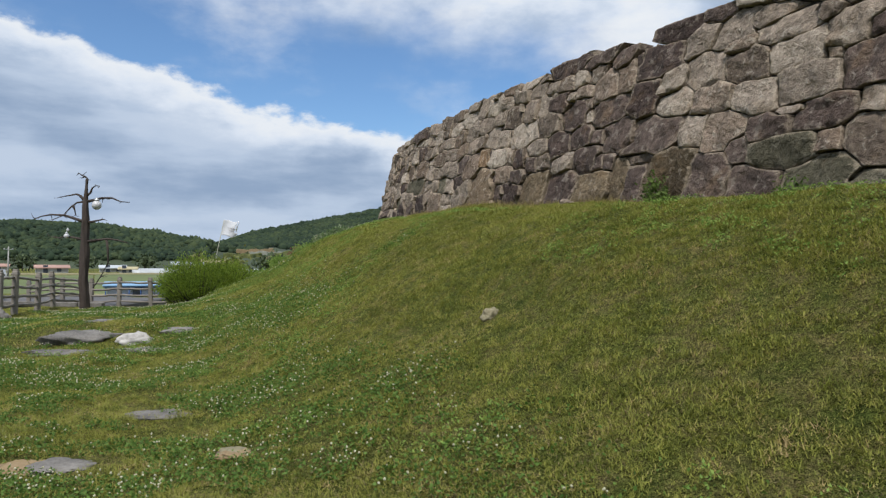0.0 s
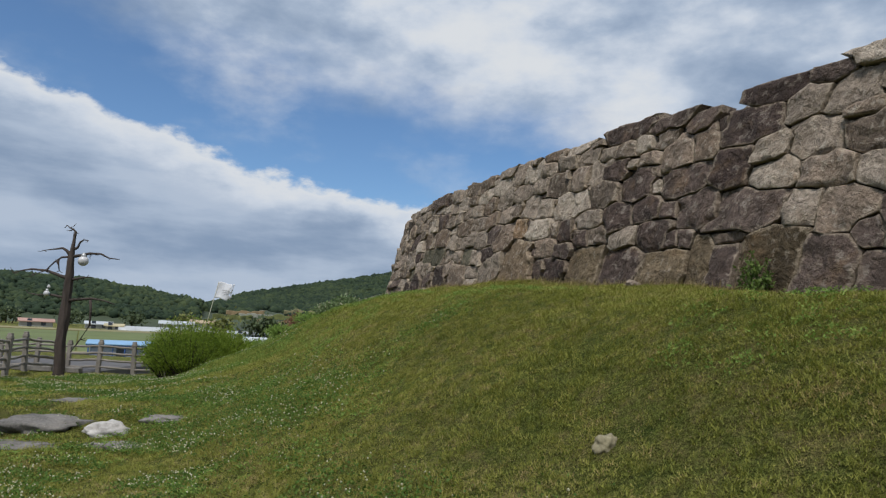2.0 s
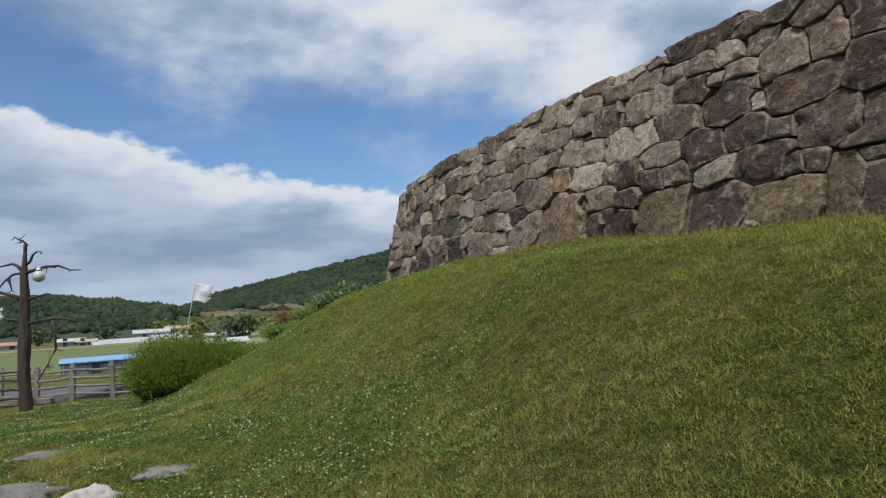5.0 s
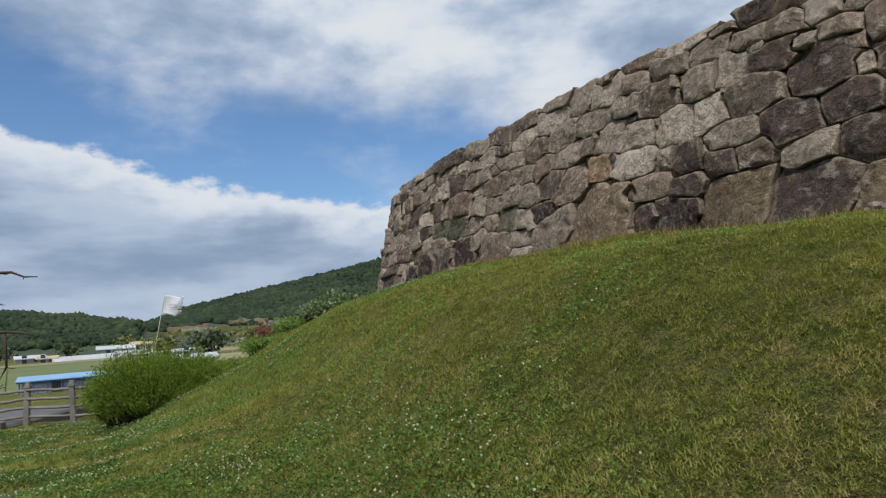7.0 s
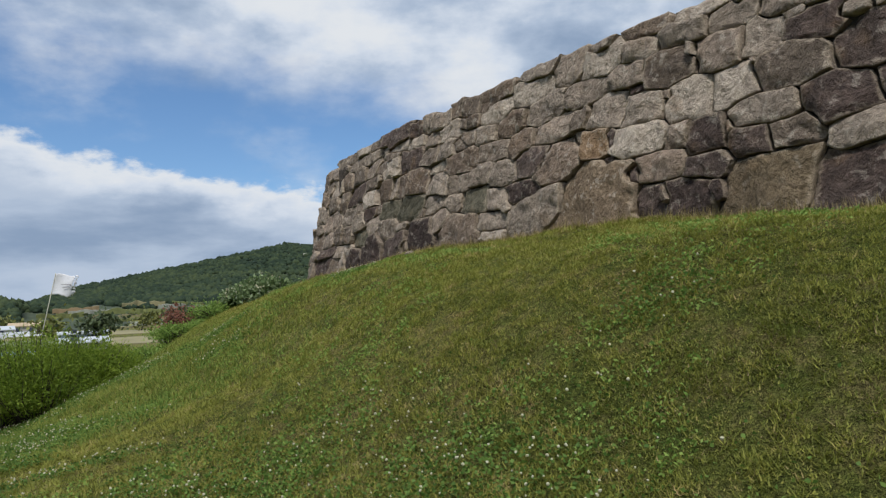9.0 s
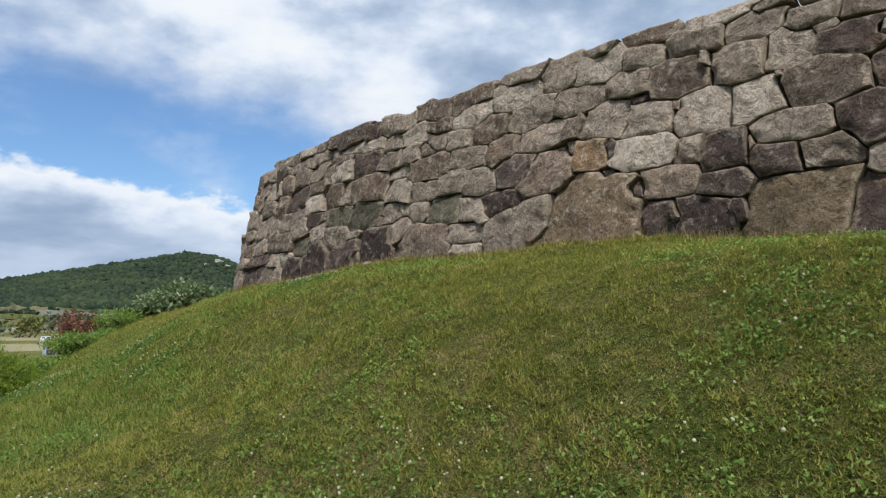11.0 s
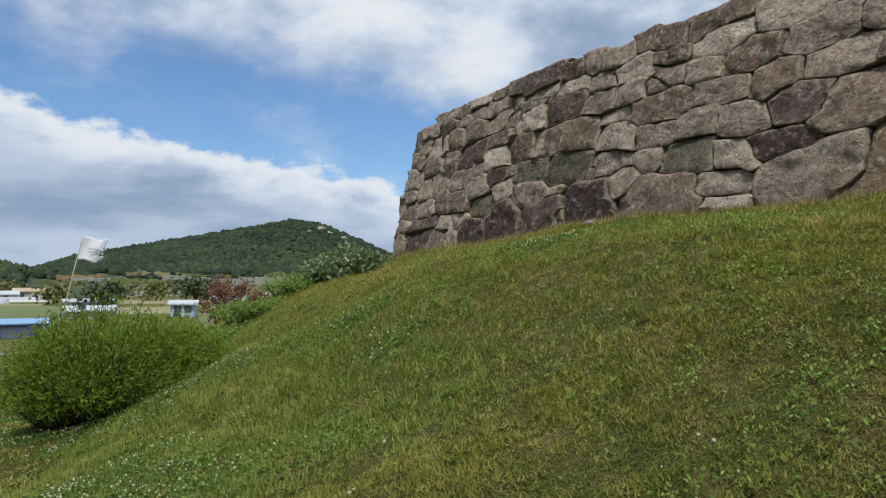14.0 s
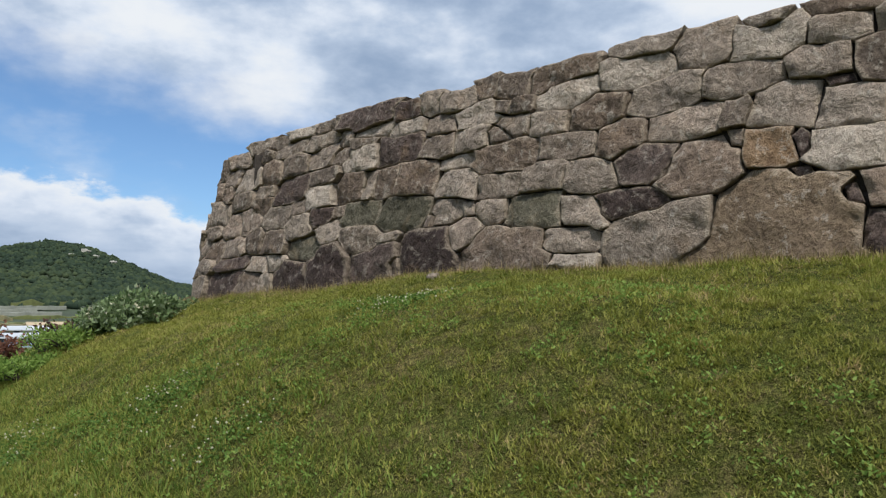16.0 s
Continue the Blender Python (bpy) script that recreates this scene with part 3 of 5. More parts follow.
bay((10.36, 4.60, 0.48, 0.31, "d"), (10.26, 2.93, 0.28, 0.30, "d"), (10.19, 4.25, 0.42, 0.56, "w"), (10.16, 3.34, 0.65, 0.58, "d"), (10.03, 2.65, 0.35,
    0.60, "b"), (10.00, 4.45, 0.22, 0.22, "d"), (9.76, 3.82, 0.53, 0.61, "d"), (9.67, 2.91, 0.47, 0.15, "g"), (9.55, 4.31, 0.85, 0.55, "d"), (9.49, 3.21,
    0.98, 0.58, "d"), (9.29, 4.68, 0.69, 0.33, "d"), (9.27, 3.95, 0.50, 0.41, "p"), (9.15, 3.62, 0.70, 0.48, "p"), (9.08, 2.64, 0.74, 0.70, "b"), (8.95,
    4.43, 0.54, 0.43, "p"), (8.82, 3.12, 0.41, 0.48, "p"))
bay((8.78, 3.93, 0.61, 0.58, "g"), (8.67, 4.71, 0.50, 0.25, "d"), (8.63, 3.55, 0.67, 0.43, "w"), (8.48, 2.49, 0.61, 0.65, "d"), (8.44, 4.42, 0.56, 0.57,
    "p"), (8.36, 3.06, 0.62, 0.53, "w"), (8.31, 4.15, 0.40, 0.21, "w"), (8.19, 3.86, 0.60, 0.46, "g"), (8.19, 4.78, 0.60, 0.26, "p"), (8.17, 2.81, 0.32,
    0.39, "d"), (8.03, 3.43, 0.55, 0.47, "p"), (7.95, 2.32, 0.70, 0.51, "d"), (7.95, 4.46, 0.55, 0.24, "g"), (7.82, 3.01, 0.54, 0.33, "d"), (7.69, 4.20,
    0.70, 0.37, "g"), (7.66, 4.69, 0.63, 0.34, "d"))
bay((7.60, 3.87, 0.72, 0.50, "p"), (7.60, 2.68, 0.73, 0.41, "m"), (7.59, 3.17, 0.37, 0.12, "p"), (7.42, 3.46, 0.73, 0.53, "p"), (7.40, 4.71, 0.31, 0.29,
    "g"), (7.28, 4.24, 0.26, 0.23, "g"), (7.22, 3.09, 0.68, 0.44, "d"), (7.20, 3.73, 0.17, 0.18, "p"), (7.19, 2.26, 0.73, 0.63, "m"), (7.14, 2.75, 0.28,
    0.26, "w"), (7.05, 3.98, 0.52, 0.43, "g"), (6.87, 3.50, 0.49, 0.55, "d"), (6.81, 3.92, 0.19, 0.26, "d"), (6.79, 2.73, 0.40, 0.57, "g"), (6.78, 3.13,
    0.25, 0.33, "g"), (6.73, 2.17, 0.38, 0.39, "m"))


bay((9.69, 2.45, 0.34, 0.66, "d"), (7.08, 4.48, 0.50, 0.36, "g"), (23.85, 4.36, 0.45, 0.32, "w"))


def fill(s_lo, s_hi, seed):
    """Plain courses where the rampart runs out of sight."""
    rnd = random.Random(seed)
    z = 2.1
    while z < 4.85:
        h, s = rnd.uniform(0.38, 0.55), s_lo
        while s < s_hi:
            w = rnd.uniform(0.5, 0.9)
            PLAN.append((s + w / 2, z + h / 2 + rnd.uniform(-0.05, 0.05), w, h, rnd.choice("ggwpd")))
            s += w
        z += h


fill(24.15, 27.5, 3)
fill(1.0, 6.2, 4)
S_AT, Z_AT = np.array([r[0] for r in PLAN]), np.array([r[1] for r in PLAN])
S_HALF, Z_HALF = np.array([r[2] / 2 for r in PLAN]), np.array([r[3] / 2 for r in PLAN])
TONES = {"g": STONE, "p": PALE, "d": DARK, "o": OCHRE, "w": WARM, "m": MOSSY, "a": OCHRE2, "b": BROWN, "q": PALE}
POWER = 5.0
SKEW = np.array([random.Random(i * 13 + 5).uniform(-0.16, 0.16) for i in range(len(PLAN))])
SHEAR = np.array([random.Random(i * 17 + 3).uniform(-0.28, 0.28) for i in range(len(PLAN))])


def build_core():
    bm = bmesh.new()
    rows = []
    for s in np.arange(-4, 34, 0.25):
        near = np.abs(S_AT - s) < 0.45
        t = float(np.max((Z_AT + Z_HALF)[near])) - 0.22 if near.any() else 4.6
        ring = [bm.verts.new(wall_point(s, z, -0.10)) for z in (1.4, 2.4, 3.3, t)]
        p, n = wall_plan(s)
        for z in (t, 1.4):
            q = p - n * 2.4
            ring.append(bm.verts.new((q.x, q.y, z)))
        rows.append(ring)
    k = len(rows[0])
    for a, b in zip(rows, rows[1:]):
        for j in range(k):
            bm.faces.new((a[j], b[j], b[(j + 1) % k], a[(j + 1) % k]))
    bm.faces.new(rows[0])
    bm.faces.new(rows[-1][::-1])
    bmesh.ops.recalc_face_normals(bm, faces=bm.faces)
    ob = part("wall_rampart", bm, JOINT)
    return tagged(ob, "old rampart of fitted weathered granite stones", "stone wall", kind="structure")


RAMPART = build_core()


def reach(i, ds, dz):
    """1 on the edge of stone i's own block, less inside it."""
    c, k = math.cos(SKEW[i]), math.sin(SKEW[i])
    u, v = (ds * c + dz * k) + SHEAR[i] * dz, -ds * k + dz * c
    return (np.abs(u / S_HALF[i]) ** POWER + np.abs(v / Z_HALF[i]) ** POWER) ** (1 / POWER)


def stone_outline(i, n):
    """How far stone i reaches from its middle in n directions before its neighbours begin."""
    near = np.where((np.abs(S_AT - S_AT[i]) < 2.0) & (np.abs(Z_AT - Z_AT[i]) < 1.6))[0]
    near = near[near != i]
    q = np.linspace(0, 2 * math.pi, n, endpoint=False)
    c, s = np.cos(q), np.sin(q)
    t = np.linspace(0.02, 1.9, 320)
    ds, dz = t[None] * c[:, None] * S_HALF[i], t[None] * s[:, None] * Z_HALF[i]
    own = reach(i, ds, dz)
    ps, pz = S_AT[i] + ds, Z_AT[i] + dz
    other = np.full(own.shape, 9.0)
    for j in near:
        other = np.minimum(other, reach(j, ps - S_AT[j], pz - Z_AT[j]))
    good = (own < other) & (own < 1.45) & (dz < Z_HALF[i] * 1.10 + 0.15 * Z_HALF[i] * (own > 9))
    first_bad = np.argmin(good, axis=1)
    first_bad = np.where(good.all(axis=1), t.size - 1, np.maximum(first_bad, 2))
    r = t[first_bad]
    r = 0.88 * r + 0.06 * (np.roll(r, 1) + np.roll(r, -1))
    return r * c * S_HALF[i], r * s * Z_HALF[i]


def straightened(ds, dz, slack):
    """The outline drawn with as few straight sides as stay within slack of it."""
    n = len(ds)
    p = np.stack([ds, dz], -1)
    first = int(np.argmax(np.hypot(ds, dz)))
    order = [(first + k) % n for k in range(n)] + [first]
    kept = {0, n}

    def split(a, b):
        if b - a < 2:
            return
        u, v = p[order[a]], p[order[b]]
        w = p[[order[k] for k in range(a + 1, b)]]
        along = v - u
        size = math.hypot(along[0], along[1])
        if size < 1e-6:
            far = np.hypot(w[:, 0] - u[0], w[:, 1] - u[1])
        else:
            far = np.abs(along[0] * (w[:, 1] - u[1]) - along[1] * (w[:, 0] - u[0])) / size
        k = int(np.argmax(far))
        if far[k] > slack or b - a > n // 2:
            kept.add(a + 1 + k)
            split(a, a + 1 + k)
            split(a + 1 + k, b)

    split(0, n)
    keys = sorted(kept)
    q = np.empty_like(p)
    for a, b in zip(keys, keys[1:]):
        for k in range(a, b):
            t = (k - a) / (b - a)
            q[order[k]] = p[order[a]] * (1 - t) + p[order[b]] * t
    return q[:, 0], q[:, 1]


HALF = 8                               # rings of each stone's face


def face_grid():
    """Rings of a square net (ring, place along it) and the faces that join them."""
    spots, where = [], {}
    for a in range(-HALF, HALF + 1):
        for b in range(-HALF, HALF + 1):
            m = max(abs(a), abs(b))
            if m == 0:
                k = 0
            elif a == m and b > -m:
                k = b + m
            elif b == m:
                k = 2 * m + (m - a)
            elif a == -m:
                k = 4 * m + (m - b)
            else:
                k = 6 * m + (a + m)
            where[(a, b)] = len(spots)
            spots.append((m, (k / (8 * m) if m else 0.0) % 1.0))
    quads = [(where[(a, b)], where[(a + 1, b)], where[(a + 1, b + 1)], where[(a, b + 1)]) for a in range(-HALF, HALF) for b in range(-HALF, HALF)]
    rim = [i for _, i in sorted((spots[i][1], i) for i in range(len(spots)) if spots[i][0] == HALF)]
    return spots, quads, rim


SPOTS_OF_FACE, QUADS_OF_FACE, RIM_OF_FACE = face_grid()


def build_stone(i):
    s0, z0 = S_AT[i], Z_AT[i]
    n = 8 * HALF
    ds, dz = straightened(*stone_outline(i, n), 0.022)
    ds, dz = np.roll(ds, n // 8), np.roll(dz, n // 8)
    rnd = random.Random(i * 7 + 1)
    size = min(S_HALF[i], Z_HALF[i])
    face, tip_s, tip_z = rnd.uniform(-0.035, 0.035), rnd.uniform(-0.10, 0.10), rnd.uniform(-0.14, 0.14)
    round_off = rnd.uniform(0.010, 0.034) * (0.6 + size)
    sharp = rnd.uniform(4.0, 9.0)
    gap = rnd.uniform(0.004, 0.011)
    off = Vector((i * 1.7, i * 0.9, i * 0.37))
    verts, arris = [], []

    def corner(m, u):
        k = u * n
        j = int(k) % n
        t = k - int(k)
        a, b = ds[j] * (1 - t) + ds[(j + 1) % n] * t, dz[j] * (1 - t) + dz[(j + 1) % n] * t
        f = max(0.2, 1 - gap / max(math.hypot(a, b), 0.02)) * (m / HALF if m < HALF else 1.0)
        if m == HALF - 1:
            f *= 1.07
        return a * f, b * f

    for m, u in SPOTS_OF_FACE:
        a, b = corner(m, u)
        rho = 1.0 if m == HALF else (0.94 if m == HALF - 1 else m / HALF)
        p = wall_point(s0 + a, z0 + b)
        q = p + off
        o = face + tip_s * a + tip_z * b - round_off * rho ** sharp
        o += 0.055 * abs(noise.noise(q * 1.9)) + 0.036 * noise.noise(q * 3.7) + 0.020 * noise.noise(q * 8.5)
        if rho > 0.8:
            o -= max(0.0, noise.noise(q * 5.5) - 0.12) * 0.09
        w = (noise.noise(q * 7.0) * 0.010 + noise.noise(q * 17.0) * 0.006) * rho
        v = (noise.noise(q * 7.0 + Vector((9, 0, 0))) * 0.010 + noise.noise(q * 17.0 + Vector((9, 0, 0))) * 0.006) * rho
        verts.append(wall_point(s0 + a + w, z0 + b + v, o))
        arris.append(rho ** 3)
    faces = list(QUADS_OF_FACE)
    base = len(verts)
    for j in range(n):
        a, b = corner(HALF, j / n)
        verts.append(wall_point(s0 + a, z0 + b, -0.26))
        arris.append(0.5)
    for j in range(n):
        faces.append((RIM_OF_FACE[j], base + j, base + (j + 1) % n, RIM_OF_FACE[(j + 1) % n]))
    me = mesh_from("stone", verts, faces, TONES[PLAN[i][4]], True)
    me.polygons.foreach_set("use_smooth", [k < len(QUADS_OF_FACE) for k in range(len(faces))])
    me.attributes.new("arris", "FLOAT", "POINT").data.foreach_set("value", arris)
    bm = bmesh.new()
    bm.from_mesh(me)
    bmesh.ops.recalc_face_normals(bm, faces=bm.faces)
    bm.to_mesh(me)
    bm.free()
    ob = new("stone", me)
    ob.parent = RAMPART


def build_stones():
    for i in range(len(PLAN)):
        build_stone(i)

# ---- stones lying in the grass ----


def rock(name, x, y, size, mat, label, seed, turn=0, sink=0.35, flat=False):
    """A worn stone half sunk in the turf."""
    bm = bmesh.new()
    bmesh.ops.create_icosphere(bm, subdivisions=4, radius=0.5)
    off = Vector((seed * 3.7, seed * 1.3, seed))
    for v in bm.verts:
        d = v.co.normalized()
        r = 0.5 * (1 + 0.34 * noise.noise(d * 1.6 + off) + 0.20 * noise.noise(d * 4 + off) + 0.09 * noise.noise(d * 10 + off))
        c = d * r
        if flat and c.z > 0.22:
            c.z = 0.22 + (c.z - 0.22) * 0.4 + 0.06 * noise.noise(d * 7 + off)
        v.co = Vector((c.x * size[0], c.y * size[1], c.z * size[2]))
    ob = part(name, bm, mat, smooth=True)
    z = float(ground_z(x, y))
    ob.matrix_basis = pose(x, y, z + size[2] * (0.5 - sink) - 0.02, 0, 0, turn)
    return tagged(ob, label, "stone")


rock("pale_rock", 0.42, 5.95, (0.15, 0.13, 0.15), TAN_ROCK, "small pale pointed stone lying in the grass of the bank", 1, 20, 0.30)
rock("white_boulder", -4.48, 9.95, (0.52, 0.34, 0.25), WHITE_ROCK, "whitish rough boulder sunk in the clover lawn", 2, 10, 0.45)
rock("flat_boulder", -5.35, 10.1, (1.12, 0.70, 0.34), SLAB, "broad dark grey flat boulder in the clover lawn", 3, 8, 0.46, True)
rock("flat_stone", -5.69, 11.6, (0.70, 0.55, 0.20), SLAB, "low grey flat stone in the clover lawn", 4, 30, 0.50, True)
rock("flat_stone", -3.94, 10.35, (0.75, 0.45, 0.18), SLAB, "low grey-brown flat stone beside the white boulder", 5, -10, 0.50, True)
rock("flat_stone", -5.15, 9.35, (1.15, 0.45, 0.16), SLAB, "thin grey flat stone sunk level with the lawn", 6, 5, 0.52, True)
rock("flat_stone", -4.0, 9.45, (1.0, 0.36, 0.14), SLAB, "thin brownish flat stone sunk level with the lawn", 7, 4, 0.52, True)
rock("stepping_stone", -2.62, 4.70, (0.52, 0.40, 0.14), SLAB, "grey stepping stone set level in the clover lawn", 8, -15, 0.46, True)
rock("stepping_stone", -1.45, 4.85, (0.26, 0.20, 0.10), TAN_ROCK, "small tan stone set level in the clover lawn", 9, 0, 0.40, True)
rock("stepping_stone", -2.5, 6.0, (0.60, 0.40, 0.12), SLAB, "half buried grey stepping stone in the lawn", 10, 15, 0.50, True)
SOIL = plain("bare_soil", (0.26, 0.185, 0.10), 0.95, 0, 0.35, 10, 0.8)
for sx, sy, sw, sd in ((-2.95, 4.68, 0.50, 0.42), (-1.42, 4.82, 0.36, 0.26)):
    tagged(rock("soil_patch", sx, sy, (sw, sd, 0.10), SOIL, "", 14 + int(sw * 10), 0, 0.46, True), "trodden bare tan soil in the clover lawn", "soil")
rock("foot_stone", 1.93, 10.62, (0.42, 0.20, 0.16), PALE, "pale flat stone lying at the foot of the rampart", 11, 60, 0.40)
rock("foot_stone", -0.95, 17.3, (0.30, 0.16, 0.12), PALE, "small pale stone at the foot of the rampart", 12, 60, 0.40)
rock("edge_boulder", -10.2, 15.2, (0.9, 0.7, 0.4), SLAB, "grey boulder beside the fence at the lawn's edge", 13, 0, 0.45)

# ---- paving and fence at the lawn's edge ----


def build_paving():
    """A low paved terrace of grey slabs with a kerb."""
    bm = bmesh.new()
    box(bm, (6.0, 4.6, 0.5), pose(0, 0, -0.25))
    ob = part("pavement", bm, PAVING)
    ob.matrix_basis = pose(-14.1, 24.9, float(ground_z(-11.0, 22.2)) + 0.07, 0, 0, -3)
    tagged(ob, "low paved terrace of dark grey slabs", "pavement", kind="structure")
    for i in range(7):
        bm = bmesh.new()
        box(bm, (0.82, 0.22, 0.16), Matrix())
        k = part("kerb_stone", bm, SLAB, ob)
        k.matrix_basis = pose(-2.5 + i * 0.85, -2.32, 0.03, 0, 0, 0)


build_paving()


def log_rail(bm, a, b, r, seed):
    rnd = random.Random(seed)
    pts, rr = [], []
    for i in range(6):
        p = a.lerp(b, i / 5) + Vector((rnd.uniform(-0.015, 0.015), rnd.uniform(-0.015, 0.015), rnd.uniform(-0.014, 0.014)))
        pts.append(p)
        rr.append(r * rnd.uniform(0.85, 1.1))
    rod(bm, pts, rr, 7)


def fence(points, height, label, seed, drop=0.0, rails=4):
    """Thick square posts with capped tops and bent log rails between them."""
    root = tagged(new("fence"), label, "fence")
    x0, y0 = points[0]
    z0 = float(ground_z(x0, y0))
    root.location = (x0, y0, z0)
    tops = []
    for i, (x, y) in enumerate(points):
        g = float(ground_z(x, y)) + drop
        lean = random.Random(seed + i)
        bm = bmesh.new()
        box(bm, (0.125, 0.125, height + 0.3), pose(0, 0, (height - 0.3) / 2))
        box(bm, (0.10, 0.10, 0.05), pose(0, 0, height + 0.02))
        box(bm, (0.145, 0.145, 0.04), pose(0, 0, height * 0.93))
        ob = part("post", bm, FENCE_WOOD, root)
        ob.matrix_basis = pose(x - x0, y - y0, g - z0, lean.uniform(-2, 2), lean.uniform(-2, 2), lean.uniform(-15, 15))
        tops.append(Vector((x - x0, y - y0, g - z0)))
    for i, (a, b) in enumerate(zip(tops, tops[1:])):
        for k in range(rails):
            bm = bmesh.new()
            h = height * (0.22 + 0.21 * k)
            log_rail(bm, a + Vector((0, 0, h)), b + Vector((0, 0, h)), 0.036, seed * 50 + i * 5 + k)
            part("rail", bm, FENCE_WOOD, root, smooth=True)
    return root


fence([(-14.7, 24.06), (-13.3, 23.7), (-12.08, 23.27), (-10.95, 22.92), (-9.63, 22.4), (-8.5, 21.96), (-7.36, 21.6)], 1.0,
      "weathered grey wooden fence of thick posts and bent log rails", 11)
fence([(-10.15, 15.5), (-10.3, 16.3), (-11.0, 18.4), (-11.9, 20.7), (-11.75, 22.2)], 1.05,
      "weathered grey wooden fence beside the terrace and lamp tree", 12)
fence([(-15.2, 19.0), (-14.6, 21.2), (-15.4, 23.4), (-16.6, 25.4)], 1.0, "weathered grey wooden fence across the paved terrace", 13)


# ---- the lamp made like a dead tree ----


def branch(name, root, pts, r0, r1, mat, label=""):
    bm = bmesh.new()
    n = len(pts)
    rod(bm, pts, [r0 + (r1 - r0) * i / (n - 1) for i in range(n)], 7)
    return part(name, bm, mat, root, label, smooth=True)


def globe(root, at, r):
    bm = bmesh.new()
    bmesh.ops.create_uvsphere(bm, u_segments=20, v_segments=12, radius=r, matrix=Matrix.Translation(at))
    g = part("lamp_globe", bm, GLOBE, root, "frosted white glass globe", smooth=True)
    bm = bmesh.new()
    rod(bm, [Vector(at) + Vector((0, 0, r * 0.9)), Vector(at) + Vector((0, 0, r * 1.15)), Vector(at) + Vector((0, 0, r * 1.7))], [r * 0.55, r * 0.5, r * 0.12], 10)
    part("lamp_cap", bm, GALV, g, "grey metal cap", smooth=True)


def lamp_tree(x, y):
    root = tagged(new("lamp_tree"), "lamp post shaped as a bare dark brown tree with glass globes", "street lamp")
    root.location = (x, y, float(ground_z(x, y)))
    root.scale = (0.89, 0.89, 0.89)
    rnd = random.Random(5)
    pts = [Vector((0.015 * math.sin(k * 1.7), 0.015 * math.cos(k), -0.2 + 0.4 * k)) for k in range(10)]
    rads = [0.17, 0.15, 0.14, 0.135, 0.13, 0.13, 0.125, 0.12, 0.115, 0.095]
    bm = bmesh.new()
    rod(bm, pts + [Vector((0.02, 0, 3.7)), Vector((0.04, 0, 4.05)), Vector((0.03, 0, 4.30))], rads + [0.075, 0.05, 0.035], 12)
    bmesh.ops.subdivide_edges(bm, edges=bm.edges, cuts=2, use_grid_fill=True)
    for v in bm.verts:
        r = Vector((v.co.x, v.co.y, 0))
        v.co += r * (0.35 * noise.noise(Vector((math.atan2(v.co.y, v.co.x) * 1.6, v.co.z * 0.9, 3))) + 0.22 * noise.noise(Vector((v.co.x * 22, v.co.y * 22, v.co.z * 3))))
    part("trunk", bm, BARK, root, smooth=True)
    for name_pts, r in (
        ([(0.03, 0, 4.05), (0.05, 0.02, 4.30), (-0.02, 0, 4.38), (-0.14, 0.02, 4.42), (-0.26, 0.05, 4.50)], 0.042),
        ([(0.04, 0, 3.75), (0.16, 0, 3.84), (0.22, 0, 4.00), (0.32, 0, 4.08), (0.46, 0, 4.07)], 0.045),
        ([(0, 0, 3.55), (0.25, 0, 3.60), (0.55, 0, 3.68), (0.90, -0.05, 3.68), (1.18, -0.05, 3.56), (1.45, 0, 3.55)], 0.055),
        ([(0, 0, 3.55), (-0.14, 0, 3.72), (-0.30, 0.03, 3.80), (-0.52, 0.05, 3.76), (-0.82, 0, 3.70)], 0.055),
        ([(-0.05, 0, 3.55), (-0.30, 0.04, 3.52), (-0.52, 0.06, 3.36), (-0.74, 0.05, 3.10), (-1.02, 0, 2.97)], 0.035),
        ([(0, 0, 2.88), (-0.3, 0, 2.98), (-0.7, 0.05, 3.10), (-1.15, 0.05, 3.12), (-1.45, 0.05, 3.06), (-1.66, 0, 2.98)], 0.055),
        ([(0, 0, 2.85), (0.25, 0, 2.90), (0.45, 0, 2.95), (0.64, 0, 2.98)], 0.05),
        ([(0, 0, 2.30), (-0.3, 0, 2.36), (-0.6, 0.05, 2.40), (-0.9, 0.08, 2.36), (-1.2, 0.1, 2.40)], 0.045),
        ([(0, 0, 2.22), (0.3, 0, 2.28), (0.75, 0, 2.34), (1.1, 0, 2.30), (1.45, 0, 2.20)], 0.055),
        ([(0.72, 0, 2.30), (0.76, 0, 2.0), (0.78, 0, 1.55), (0.55, 0, 1.12), (0.30, 0, 0.72)], 0.042),
        ([(-0.42, 0.04, 3.44), (-0.40, 0.1, 3.28), (-0.36, 0.1, 3.12)], 0.035),
    ):
        pts = [Vector(p) for p in name_pts]
        branch("limb", root, pts, r, 0.012, BARK)
        for j in range(5):
            k = rnd.randrange(1, len(pts))
            a = pts[k]
            d = Vector((rnd.uniform(-1, 1), rnd.uniform(-0.6, 0.6), rnd.uniform(-0.9, 0.5))).normalized() * rnd.uniform(0.10, 0.22)
            branch("twig", root, [a, a + d * 0.5, a + d + Vector((0, 0, 0.04))], 0.014, 0.005, BARK)
    globe(root, (0.40, -0.05, 3.44), 0.15)
    globe(root, (-0.57, -0.05, 2.42), 0.085)
    globe(root, (-0.57, 0.02, 2.62), 0.045)


lamp_tree(-10.46, 19.75)

# ---- flag ----


